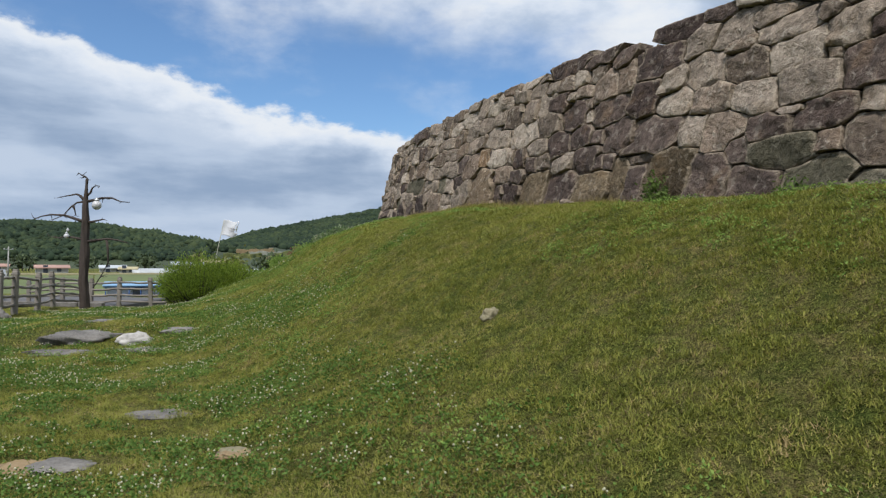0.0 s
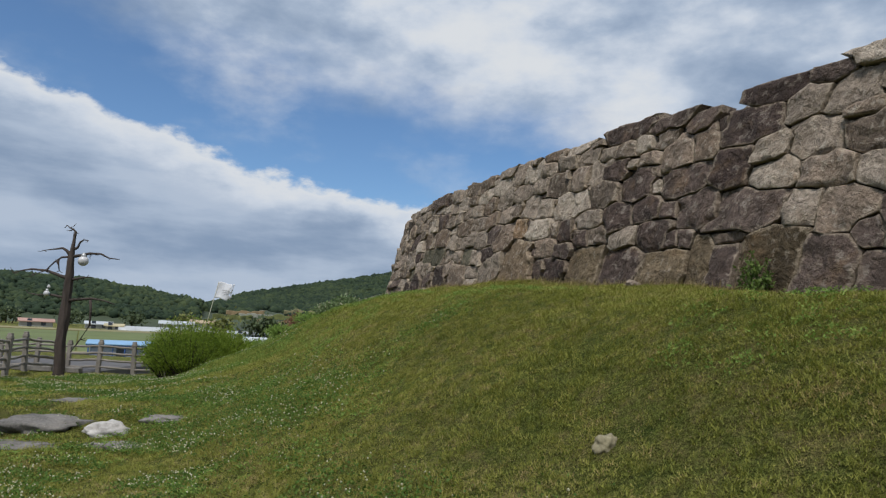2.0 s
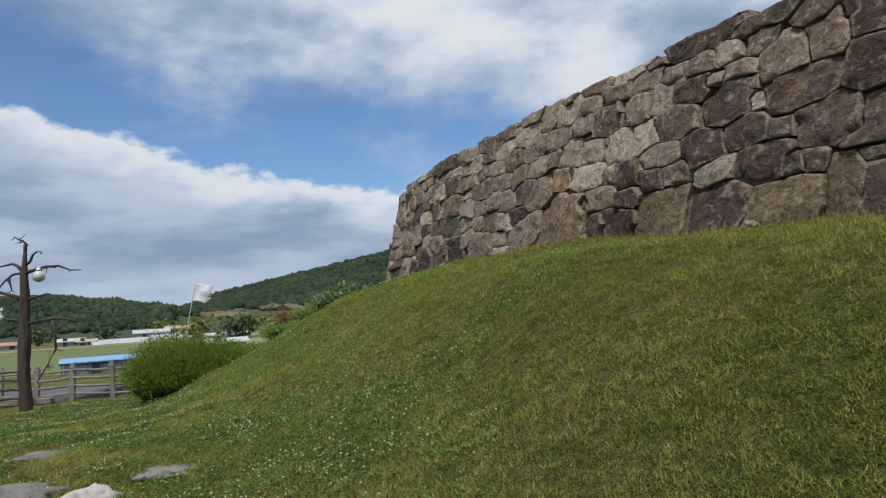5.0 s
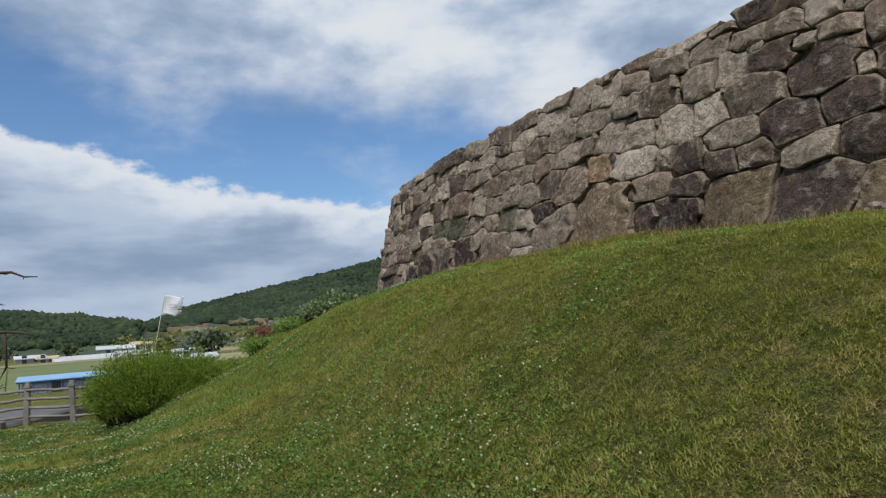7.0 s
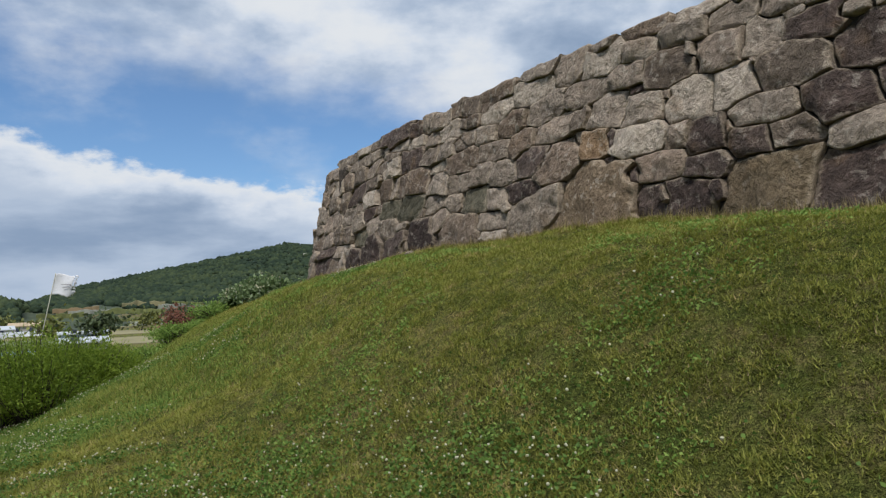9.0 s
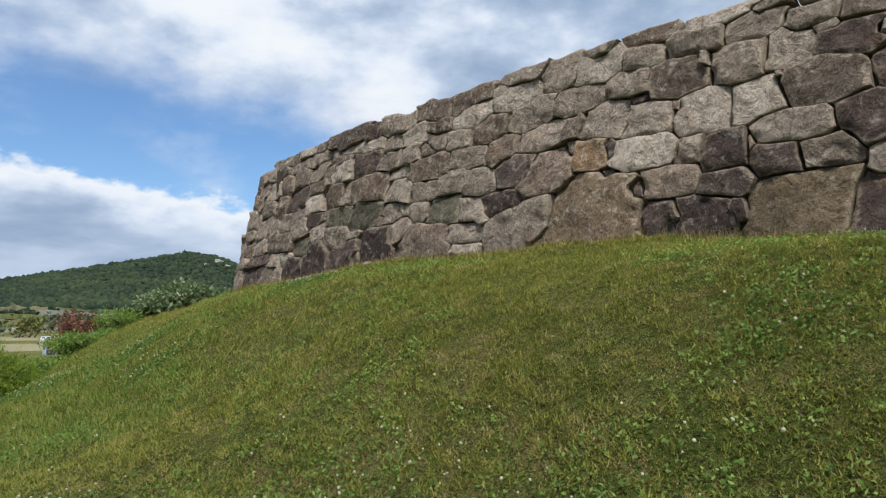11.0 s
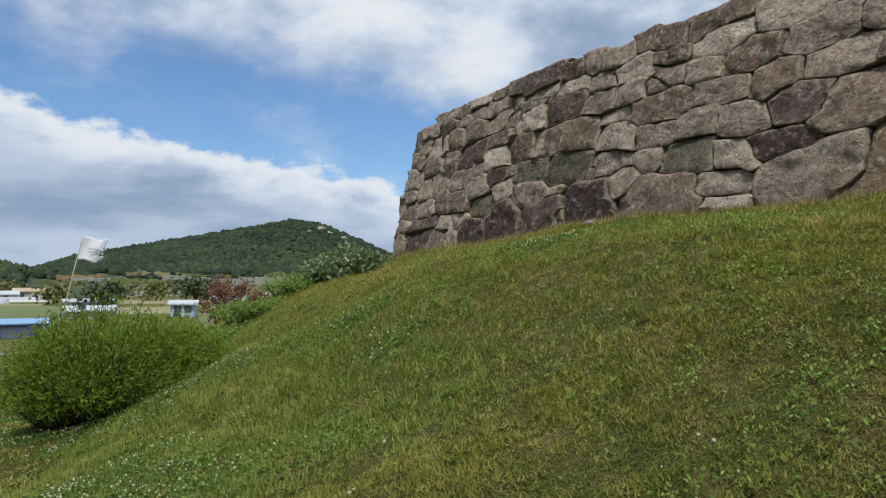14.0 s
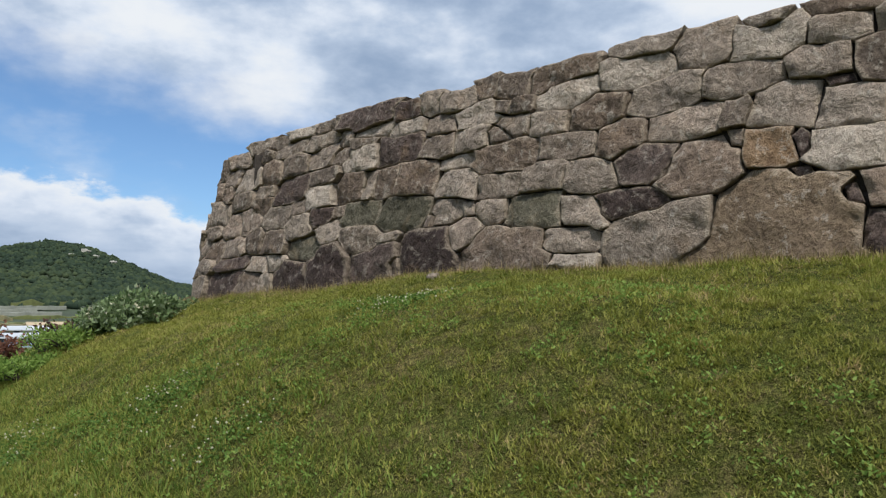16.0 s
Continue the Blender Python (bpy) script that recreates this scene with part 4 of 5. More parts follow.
def flag(x, y):
    z = float(ground_z(x, y))
    root = tagged(new("flag"), "tattered white flag on a leaning bamboo pole", "flag")
    root.location = (x, y, z)
    top = 3.30 - z
    bm = bmesh.new()
    rod(bm, [Vector((0, 0, -0.2)), Vector((0.42, 0, top * 0.5)), Vector((0.88, 0, top))], [0.024, 0.02, 0.014], 8)
    part("pole", bm, BAMBOO, root, smooth=True)
    bm = bmesh.new()
    nx, nz = 18, 16
    grid = []
    for j in range(nz + 1):
        row = []
        for i in range(nx + 1):
            u, v = i / nx, j / nz
            ragged = 1 + 0.14 * noise.noise(Vector((0, v * 6, 3))) * u
            px = 0.88 - 0.14 * v + 0.80 * u * ragged
            pz = top - 0.02 - 0.80 * v * (1 + 0.1 * u * noise.noise(Vector((u * 5, 7, 1)))) - 0.10 * u + 0.03 * math.sin(7 * u)
            row.append(bm.verts.new((px, 0.08 * math.sin(5 * u + 2 * v) * (0.3 + u), pz)))
        grid.append(row)
    for j in range(nz):
        for i in range(nx):
            if i > nx - 4 and noise.noise(Vector((i * 0.9, j * 0.7, 5))) > 0.1:
                continue
            bm.faces.new((grid[j][i], grid[j][i + 1], grid[j + 1][i + 1], grid[j + 1][i]))
    cloth = part("cloth", bm, CLOTH, root, "torn white cloth", smooth=True)
    sol = cloth.modifiers.new("thick", "SOLIDIFY")
    sol.thickness = 0.006
    for k in range(2):
        bm = bmesh.new()
        box(bm, (0.34 - 0.06 * k, 0.006, 0.035), pose(1.28, -0.115 - 0.01 * k, top - 0.45 - 0.1 * k, 0, 3, 0))
        part("lettering", bm, GREY_INK, cloth, "faint grey bars")


flag(-12.35, 35.4)

# ---- shrubs and trees ----


def leaf_quads(centres, dirs, length, width, seed):
    """Pointed leaves: a folded diamond of four points at each centre."""
    rs = np.random.RandomState(seed)
    n = len(centres)
    d = dirs / np.linalg.norm(dirs, axis=1, keepdims=True)
    side = np.cross(d, rs.normal(size=(n, 3)))
    side /= np.linalg.norm(side, axis=1, keepdims=True) + 1e-9
    L = length * rs.uniform(0.6, 1.3, (n, 1))
    W = width * rs.uniform(0.7, 1.2, (n, 1))
    up = np.cross(side, d) * W * 0.25
    return np.stack([centres, centres + d * L * 0.45 + side * W * 0.5 + up, centres + d * L, centres + d * L * 0.45 - side * W * 0.5 + up], 1)


def shrub(name, x, y, lobes, shoots, per, leaf, mat, label, seed, wild=0.35, category="shrub", flowers=None):
    """Shoots that rise from the root through the lobes, leafy along their outer half."""
    rs = np.random.RandomState(seed)
    z = float(ground_z(x, y))
    root = tagged(new(name), label, category)
    root.location = (x, y, z)
    bm = bmesh.new()
    cs, ds, tips = [], [], []
    share = np.array([l[3] * l[4] for l in lobes])
    share = share / share.sum()
    for k in range(shoots):
        lx, ly, lz, lr, lh = lobes[rs.choice(len(lobes), p=share)]
        a, r = rs.uniform(0, 2 * math.pi), math.sqrt(rs.uniform(0, 1)) * lr
        rise = lh * math.sqrt(max(0.05, 1 - (r / lr) ** 2 * 0.85)) * rs.uniform(0.72, 1.10)
        tip = np.array([lx + r * math.cos(a), ly + r * math.sin(a), lz + rise])
        base = np.array([lx + 0.35 * (tip[0] - lx), ly + 0.35 * (tip[1] - ly), float(ground_z(x + lx * 0.9, y + ly * 0.9)) - z])
        low = rs.uniform(0.05, 0.45)
        if k % 6 == 0:
            rod(bm, [Vector(base), Vector(base * 0.5 + tip * 0.5 + rs.normal(size=3) * 0.04), Vector(tip)], [0.016, 0.010, 0.003], 4)
        t = rs.uniform(low, 1.0, per) ** 0.8
        p = base[None] * (1 - t[:, None]) + tip[None] * t[:, None] + rs.normal(size=(per, 3)) * 0.05
        out = (tip - base) / np.linalg.norm(tip - base)
        cs.append(p)
        ds.append(out[None] + rs.normal(size=(per, 3)) * (0.45 + wild))
        tips.append(tip)
    if shoots > 100:
        part("branchwork", bm, BARK, root)
    else:
        bm.free()
    crown = new("crown", triangles("crown", leaf_quads(np.concatenate(cs), np.concatenate(ds), leaf[0], leaf[1], seed), mat))
    crown.parent = root
    if flowers:
        tips = np.array(tips)[: flowers[0]]
        pts = tips + rs.normal(size=tips.shape) * 0.06 + np.array([0, 0, 0.02])
        pts = np.repeat(pts, 5, axis=0)
        dd = rs.normal(size=pts.shape) + np.array([0, 0, 0.6])
        fl = new("blossom", triangles("blossom", leaf_quads(pts, dd, flowers[1], flowers[1] * 0.9, seed + 1), PETAL))
        fl.parent = root
        tagged(fl, "small white blossoms")
    return root


shrub("round_bush", -6.75, 18.55, [(0.1, 0, 0, 1.18, 1.36), (-0.35, 0.1, -0.05, 0.72, 1.05), (0.75, 0.45, 0.05, 0.88, 1.15)], 1600, 34, (0.075, 0.018), BUSH_LEAF,
      "dense bright green rounded bush at the foot of the bank", 21, 0.25)
shrub("round_bush", -6.1, 19.7, [(0, 0, 0, 0.6, 0.55), (0.3, 0.3, 0.0, 0.4, 0.40)], 320, 30, (0.07, 0.018), BUSH_LEAF,
      "smaller green bush behind the rounded bush", 22, 0.25)
shrub("flowering_bush", -3.35, 22.5, [(0, 0, 0, 0.7, 0.46), (0.7, 0.4, 0.0, 0.55, 0.30), (-0.45, -0.3, -0.1, 0.5, 0.36)], 480, 26, (0.095, 0.052), ROSE_LEAF,
      "wild bush with broad grey-green leaves and white blossom", 23, 0.6, flowers=(120, 0.045))
for wx, wy, wr, wh, ws in ((-4.35, 22.1, 0.5, 0.26, 25), (-4.95, 21.5, 0.5, 0.24, 28), (-5.5, 20.9, 0.5, 0.22, 29), (-5.2, 22.6, 0.6, 0.24, 30)):
    shrub("weed_clump", wx, wy, [(0, 0, 0, wr, wh), (-0.3, 0.3, 0, wr * 0.7, wh * 0.8), (0.35, 0.1, 0, wr * 0.6, wh * 1.1)], 170, 16, (0.07, 0.026), WEED_LEAF,
          "tall green weeds on the bank beside the flowering bush", ws, 0.5, "weeds")
shrub("wall_weed", 2.83, 9.02, [(0, 0, 0, 0.16, 0.20), (-0.02, 0.05, 0.10, 0.12, 0.38)], 46, 9, (0.06, 0.035), VINE_LEAF,
      "green weed growing at the foot of the rampart", 26, 0.7, "weeds")
shrub("wall_weed", 3.75, 7.25, [(0, 0, 0, 0.14, 0.40), (0.2, -0.3, 0, 0.25, 0.18)], 46, 9, (0.055, 0.03), VINE_LEAF,
      "green weed growing between the rampart's foot stones", 27, 0.7, "weeds")


def tree(name, x, y, height, spread, leaves, leaf, mat, label, seed, trunk_share=0.3):
    """A trunk that forks into limbs, each with a loose cloud of leaves."""
    rs = np.random.RandomState(seed)
    root = tagged(new(name), label, "tree")
    root.location = (x, y, float(ground_z(x, y)))
    bm = bmesh.new()
    fork = Vector((0.05, 0, height * trunk_share))
    rod(bm, [Vector((0, 0, -0.2)), Vector((0.03, 0.02, height * trunk_share * 0.5)), fork], [0.06 * height / 2.5, 0.05 * height / 2.5, 0.042 * height / 2.5], 8)
    part("trunk", bm, BARK, root, smooth=True)
    cs = []
    for k in range(13):
        a = k * 2.4 + rs.uniform(-0.4, 0.4)
        r = spread * (0.35 + 0.65 * rs.uniform())
        tip = Vector((r * math.cos(a), r * math.sin(a), height * rs.uniform(0.50, 1.0) - 0.12 * r * height / spread))
        mid = fork.lerp(tip, 0.5) + Vector((0, 0, 0.12))
        bm = bmesh.new()
        rod(bm, [fork, mid, tip], [0.022 * height / 2.5, 0.014 * height / 2.5, 0.004], 6)
        part("limb", bm, BARK, root, smooth=True)
        m = leaves // 13
        t = rs.uniform(0.45, 1.1, (m, 1))
        cs.append((1 - t) * np.array(mid) + t * np.array(tip) + rs.normal(size=(m, 3)) * spread * np.array([0.17, 0.17, 0.11]))
    c = np.concatenate(cs)
    crown = new("crown", triangles("crown", leaf_quads(c, rs.normal(size=c.shape) + np.array([0, 0, -0.2]), leaf[0], leaf[1], seed), mat))
    crown.parent = root
    return root


tree("maple", -6.0, 29.4, 2.75, 0.85, 1500, (0.12, 0.07), RED_LEAF, "small maple with sparse dull red leaves", 31)
tree("maple", -5.5, 29.9, 2.2, 0.75, 1600, (0.11, 0.07), RED_LEAF, "low maple with dull red leaves behind the bank", 34)
tree("maple", -4.2, 31.2, 2.7, 0.9, 3000, (0.13, 0.08), DARK_RED, "dark red-leaved maple behind the flowering bush", 32)

# ---- the plain, the village and the hills ----


def polar(az, r, z=0.0):
    a = radians(az)
    return Vector((math.sin(a) * r, math.cos(a) * r, z))


def house(az, r, w, d, h, roof, wall, label, turn=0.0, pitch=0.25, lift=0.0, doors=2):
    """A low house or shed: walls, a pitched roof with eaves, windows and a door."""
    root = tagged(new("house"), label, "house", "village beyond the fields")
    p = polar(az, r)
    root.matrix_basis = pose(p.x, p.y, PLAIN + lift, 0, 0, -az + turn)
    bm = bmesh.new()
    box(bm, (w, d, h + 0.3), pose(0, 0, h / 2 - 0.15))
    part("wall", bm, wall, root)
    bm = bmesh.new()
    k, e = pitch * d / 2, 0.4
    prof = [(-d / 2 - e, h - 0.1), (0, h + k), (d / 2 + e, h - 0.1), (d / 2 + e, h - 0.3), (0, h + k - 0.25), (-d / 2 - e, h - 0.3)]
    ends = [[bm.verts.new((s * (w / 2 + e), y, z)) for y, z in prof] for s in (-1, 1)]
    for j in range(6):
        bm.faces.new((ends[0][j], ends[0][(j + 1) % 6], ends[1][(j + 1) % 6], ends[1][j]))
    bm.faces.new(ends[0][::-1])
    bm.faces.new(ends[1])
    part("roof", bm, roof, root)
    for i in range(doors):
        bm = bmesh.new()
        tall = i == 0
        box(bm, (1.0, 0.12, 1.9 if tall else 0.9), pose(-w / 2 + w * (i + 0.7) / (doors + 0.4), -d / 2 - 0.03, 0.95 if tall else h * 0.55))
        part("door" if tall else "window", bm, DARK_GLASS, root)
    return root


def greenhouse(az, r, w, d, h, label, turn=0.0, lift=0.0):
    """A long tunnel of pale film over hoops."""
    root = tagged(new("greenhouse"), label, "greenhouse", "greenhouses on the plain")
    p = polar(az, r)
    root.matrix_basis = pose(p.x, p.y, PLAIN + lift, 0, 0, -az + turn)
    bm = bmesh.new()
    rings = []
    for i in range(9):
        x = -w / 2 + w * i / 8
        rings.append([bm.verts.new((x, -d / 2 * math.cos(q), h * math.sin(q) * (1 if 0 < q < math.pi else 0))) for q in (math.pi * j / 10 for j in range(11))])
    for a, b in zip(rings, rings[1:]):
        for j in range(10):
            bm.faces.new((a[j], a[j + 1], b[j + 1], b[j]))
    bm.faces.new(rings[0][::-1])
    bm.faces.new(rings[-1])
    part("film", bm, FILM, root, smooth=True)
    for i in range(9):
        bm = bmesh.new()
        x = -w / 2 + w * i / 8
        rod(bm, [Vector((x, -d / 2 * math.cos(q) * 1.01, h * 1.01 * math.sin(q))) for q in (math.pi * j / 8 for j in range(9))], [0.05] * 9, 5)
        part("hoop", bm, GALV, root)
    return root


def blue_shed():
    """A long open shed: blue sheet roof, blue posts, pale panels between."""
    root = tagged(new("shed"), "long low shed with a bright blue sheet roof and blue posts", "shed")
    root.matrix_basis = pose(-30.7, 74.6, float(ground_z(-30.7, 74.6)) - 0.05, 0, 0, 21.5)
    L, D, H = 11.2, 3.6, 1.50
    bm = bmesh.new()
    prof = [(-D / 2 - 0.3, H - 0.12), (0, H + 0.22), (D / 2 + 0.3, H - 0.12), (D / 2 + 0.3, H - 0.2), (0, H + 0.14), (-D / 2 - 0.3, H - 0.2)]
    ends = [[bm.verts.new((s * (L / 2 + 0.3), y, z)) for y, z in prof] for s in (-1, 1)]
    for j in range(6):
        bm.faces.new((ends[0][j], ends[0][(j + 1) % 6], ends[1][(j + 1) % 6], ends[1][j]))
    bm.faces.new(ends[0][::-1])
    bm.faces.new(ends[1])
    part("roof", bm, BLUE_ROOF, root)
    bm = bmesh.new()
    box(bm, (L + 0.5, 0.12, 0.16), pose(0, -D / 2 - 0.12, H - 0.26))
    part("fascia", bm, BLUE_PAINT, root)
    bm = bmesh.new()
    box(bm, (L - 0.2, D - 0.4, H - 0.3), pose(0, 0.1, (H - 0.3) / 2))
    part("wall", bm, SHED_WALL, root)
    for i in range(11):
        bm = bmesh.new()
        box(bm, (0.12, 0.12, H - 0.2), pose(-L / 2 + L * i / 10, -D / 2 - 0.05, (H - 0.2) / 2))
        part("post", bm, BLUE_PAINT, root)
    for x, w in ((-2.6, 0.9), (1.6, 0.8)):
        bm = bmesh.new()
        box(bm, (w, 0.1, 0.95), pose(x, -D / 2 + 0.25, 0.65))
        part("door", bm, DARK_GLASS, root)


blue_shed()
house(-30.0, 195, 7.0, 4.5, 1.4, RED_ROOF, WHITE_WALL, "low white house with a faded red roof", 3)
house(-33.6, 215, 7, 4.5, 1.4, RED_ROOF, WHITE_WALL, "low white house with a rusty red roof", -5)
house(-26.0, 200, 6, 4.5, 1.3, PALE_ROOF, WHITE_WALL, "low shed with a pale sheet roof", 4)
house(-24.9, 195, 4, 3.5, 1.1, YELLOW_ROOF, WHITE_WALL, "small shed with a yellowish roof", -6)
greenhouse(-22.3, 195, 16, 6, 1.1, "long pale plastic greenhouse on the plain", 3)
greenhouse(-19.0, 210, 12, 6, 1.2, "pale plastic greenhouse beside the fields", -4)
greenhouse(-35.2, 150, 12, 5, 1.7, "grey-white plastic greenhouse near the fence", 8)
house(-20.6, 215, 9, 6, 2.0, PALE_ROOF, WHITE_WALL, "white building with a light blue roof", 2)
house(-18.7, 225, 7, 6, 2.6, TAN_ROOF, WHITE_WALL, "low building with a tan tiled roof", -3)
house(-15.2, 170, 9, 5, 1.2, PALE_ROOF, BLUE_PALE, "low pale blue shed among the fields", 3, 0.15)
house(-15.4, 118, 6.0, 4, 1.3, PALE_ROOF, WHITE_WALL, "small shed with a pale sheet roof", 6)
house(-9.4, 118, 3.4, 3.2, 2.1, PALE_ROOF, BLUE_PALE, "small blue and white store by the field", -8)
house(-6.0, 150, 6, 4.5, 1.9, BLUE_ROOF, WHITE_WALL, "white shed with a blue roof", 5)
house(-3.6, 135, 7, 4, 1.7, PALE_ROOF, BLUE_PALE, "long pale shed beside the terraces", 4)
house(-2.2, 172, 8, 5, 2.0, PALE_ROOF, WHITE_WALL, "white shed with a grey roof", -6)
house(-1.0, 200, 7, 5, 2.4, TAN_ROOF, WHITE_WALL, "white house with a tan roof", 3)


def field(az0, az1, r0, r1, mat, label, lift):
    """A worked field: a low bed with furrows."""
    bm = bmesh.new()
    n, k = 14, 10
    rows = []
    for i in range(n + 1):
        row = []
        for j in range(k + 1):
            r, a = r0 + (r1 - r0) * i / n, az0 + (az1 - az0) * j / k
            row.append(bm.verts.new(polar(a, r, PLAIN + lift + 0.08 * (i % 2))))
        rows.append(row)
    for a, b in zip(rows, rows[1:]):
        for j in range(k):
            bm.faces.new((a[j], a[j + 1], b[j + 1], b[j]))
    edge = [e for e in bm.edges if e.is_boundary]
    made = bmesh.ops.extrude_edge_only(bm, edges=edge)
    for v in made["geom"]:
        if isinstance(v, bmesh.types.BMVert):
            v.co.z = PLAIN - 0.6
    bmesh.ops.recalc_face_normals(bm, faces=bm.faces)
    tagged(part("field", bm, mat), label, "field", kind="structure")


field(-36, -27.3, 90, 168, PADDY, "bright green rice field", 0.10)
field(-27.2, -17, 90, 172, PADDY, "bright green rice field beyond the shed", 0.12)
field(-36, -18, 172, 182, STRAW, "dry straw-coloured field edge", 0.16)
field(-36, -17, 64, 89.5, STRAW, "trodden straw-coloured ground round the shed", 0.14)
field(-16.5, -10, 62, 100, PADDY, "green field beyond the bush", 0.10)
field(-16.5, -9, 126, 160, STRAW, "straw-coloured field", 0.14)
field(-8.5, 4, 78, 128, PADDY, "green field below the terraces", 0.10)
field(-16, 4, 180, 215, STRAW, "dry field at the hill's foot", 0.16)

SKY_AZ = np.array([-62, -50, -42, -36, -31, -26, -23, -20.3, -18])
SKY_EL = np.array([1.2, 1.9, 2.2, 2.1, 2.45, 2.25, 1.55, 0.55, -0.3])
SKY2_AZ = np.array([-24, -20.3, -18, -15.6, -11, -5.4, -0.1, 2.2, 4.4, 8.6, 12, 18, 30, 45])
SKY2_EL = np.array([-0.4, 0.45, 1.1, 2.0, 2.95, 4.1, 5.25, 5.0, 4.15, 2.3, 1.9, 1.6, 1.2, 0.8])


def hill_height(az, f, azs, els, r1, start):
    """Height above the plain at share f of the way from foot to ridge."""
    e = np.interp(az, azs, els)
    ridge = r1 * np.tan(np.radians(e)) + 1.6 - PLAIN - 1.6
    g = np.where(f < 1, step(f, start, 1.12) * 1.02, np.maximum(0.0, 1.0 - (f - 1) * 1.2))
    low = 9.0 * (step(f, 0.02, 0.45) if start < 0.1 else step(f, -0.05, 0.25))
    rough = 2.0 * np.sin(az * 1.3 + f * 5) * np.sin(f * 7)
    return np.maximum(ridge, 0) * g + (low * (1 - step(f, 0.4, 0.9)) + rough * f * (1 - f) * 2) * (ridge > 4)


def noise_field(a, f):
    """Lumpy field over azimuth and share, where copses stand between the terraces."""
    return 0.5 + 0.5 * np.sin(a * 2.9 + 9 * f) * np.sin(a * 1.3 - 31 * f + 1)


def hill(azs, els, r0, r1, start, label, seed, trees, size):
    azl = np.linspace(azs[0], azs[-1], 150)
    fl = np.linspace(0, 1.5, 46)
    A, F = np.meshgrid(azl, fl)
    R = r0 + (r1 - r0) * F
    Z = PLAIN - 0.5 + hill_height(A, F, azs, els, r1, start)
    co = np.stack([np.sin(np.radians(A)) * R, np.cos(np.radians(A)) * R, Z], -1)
    n, k = A.shape
    idx = np.arange(n * k).reshape(n, k)
    quads = np.stack([idx[:-1, :-1], idx[:-1, 1:], idx[1:, 1:], idx[1:, :-1]], -1).reshape(-1, 4)
    me = mesh_from("hill", co.reshape(-1, 3), quads.tolist(), HILL, True)
    tagged(new("hill", me), label, "hill", kind="structure")
    # woods: tree crowns, each a lumpy many-sided clump
    rs = np.random.RandomState(seed)
    bm = bmesh.new()
    bmesh.ops.create_icosphere(bm, subdivisions=1, radius=1.0)
    base = np.array([v.co for v in bm.verts])
    tri = np.array([[v.index for v in f.verts] for f in bm.faces])
    bm.free()
    a = rs.uniform(max(azs[0], -42), min(azs[-1], 16), trees)
    f = rs.uniform(0.10, 1.0, trees) ** 0.85
    f[: trees // 6] = rs.uniform(0.97, 1.02, trees // 6)
    r = r0 + (r1 - r0) * f
    h = hill_height(a, f, azs, els, r1, start)
    worked = (a > -15) & (a < 3) & (f < 0.30) & (start > 0.1)
    keep = (h > 3.0) & ~(worked & (noise_field(a, f) < 0.62))
    a, f, r, h = a[keep], f[keep], r[keep], h[keep]
    m = len(a)
    s = size * rs.uniform(0.6, 1.35, (m, 1, 1))
    lump = 1 + 0.55 * rs.uniform(-1, 1, (m, len(base), 1))
    tall = np.concatenate([np.ones((m, 1, 2)), rs.uniform(0.7, 1.05, (m, 1, 1))], -1)
    pts = base[None] * lump * s * tall
    pts = pts + np.stack([np.sin(np.radians(a)) * r, np.cos(np.radians(a)) * r, PLAIN - 0.5 + h + size * 0.3], -1)[:, None]
    me = bpy.data.meshes.new("woods")
    flat = pts.reshape(-1, 3)
    faces = (tri[None] + (np.arange(m) * len(base))[:, None, None]).reshape(-1, 3)
    me.vertices.add(len(flat))
    me.vertices.foreach_set("co", flat.astype(np.float32).ravel())
    me.loops.add(faces.size)
    me.loops.foreach_set("vertex_index", faces.astype(np.int32).ravel())
    me.polygons.add(len(faces))
    me.polygons.foreach_set("loop_start", np.arange(0, faces.size, 3, dtype=np.int32))
    me.materials.append(WOODS)
    me.polygons.foreach_set("use_smooth", np.ones(len(faces), bool))
    me.update(calc_edges=True)
    tagged(new("woods", me), "dense mixed woods covering the hill", "woods", kind="stuff")


hill(SKY_AZ, SKY_EL, 230, 420, 0.05, "low wooded hill beyond the village", 41, 12500, 1.35)
hill(SKY2_AZ, SKY2_EL, 250, 760, 0.24, "broad wooded hill with terraced foot", 42, 16500, 2.1)


def terrace_wall(az0, az1, r, h, mat, label, lift):
    """A long low retaining wall or film-covered bed along the hill's foot."""
    bm = bmesh.new()
    n = 40
    rows = []
    for i in range(n + 1):
        a = az0 + (az1 - az0) * i / n
        rr = r + 5.0 * noise.noise(Vector((a * 0.5, r, 0))) + 1.0 * noise.noise(Vector((a * 2.5, r, 4)))
        top = PLAIN + lift + 0.9 * noise.noise(Vector((a * 0.45, r * 0.7, 7))) + 0.25 * noise.noise(Vector((a * 3.0, r, 2)))
        tall = h * max(0.0, 0.45 + 1.3 * noise.noise(Vector((a * 1.1, r * 1.3, 11))))
        rows.append([bm.verts.new(polar(a, rr + dr, z)) for dr, z in ((0.0, top - 1.3), (0.0, top + tall), (1.2, top + tall + 0.1), (7.0, top + 0.2), (7.0, top - 2.5))])
    for p, q in zip(rows, rows[1:]):
        for k in range(4):
            bm.faces.new((p[k], q[k], q[k + 1], p[k + 1]))
    bmesh.ops.recalc_face_normals(bm, faces=bm.faces)
    tagged(part("terrace_wall", bm, mat), label, "terrace", "terraces on the hill's foot", kind="structure")


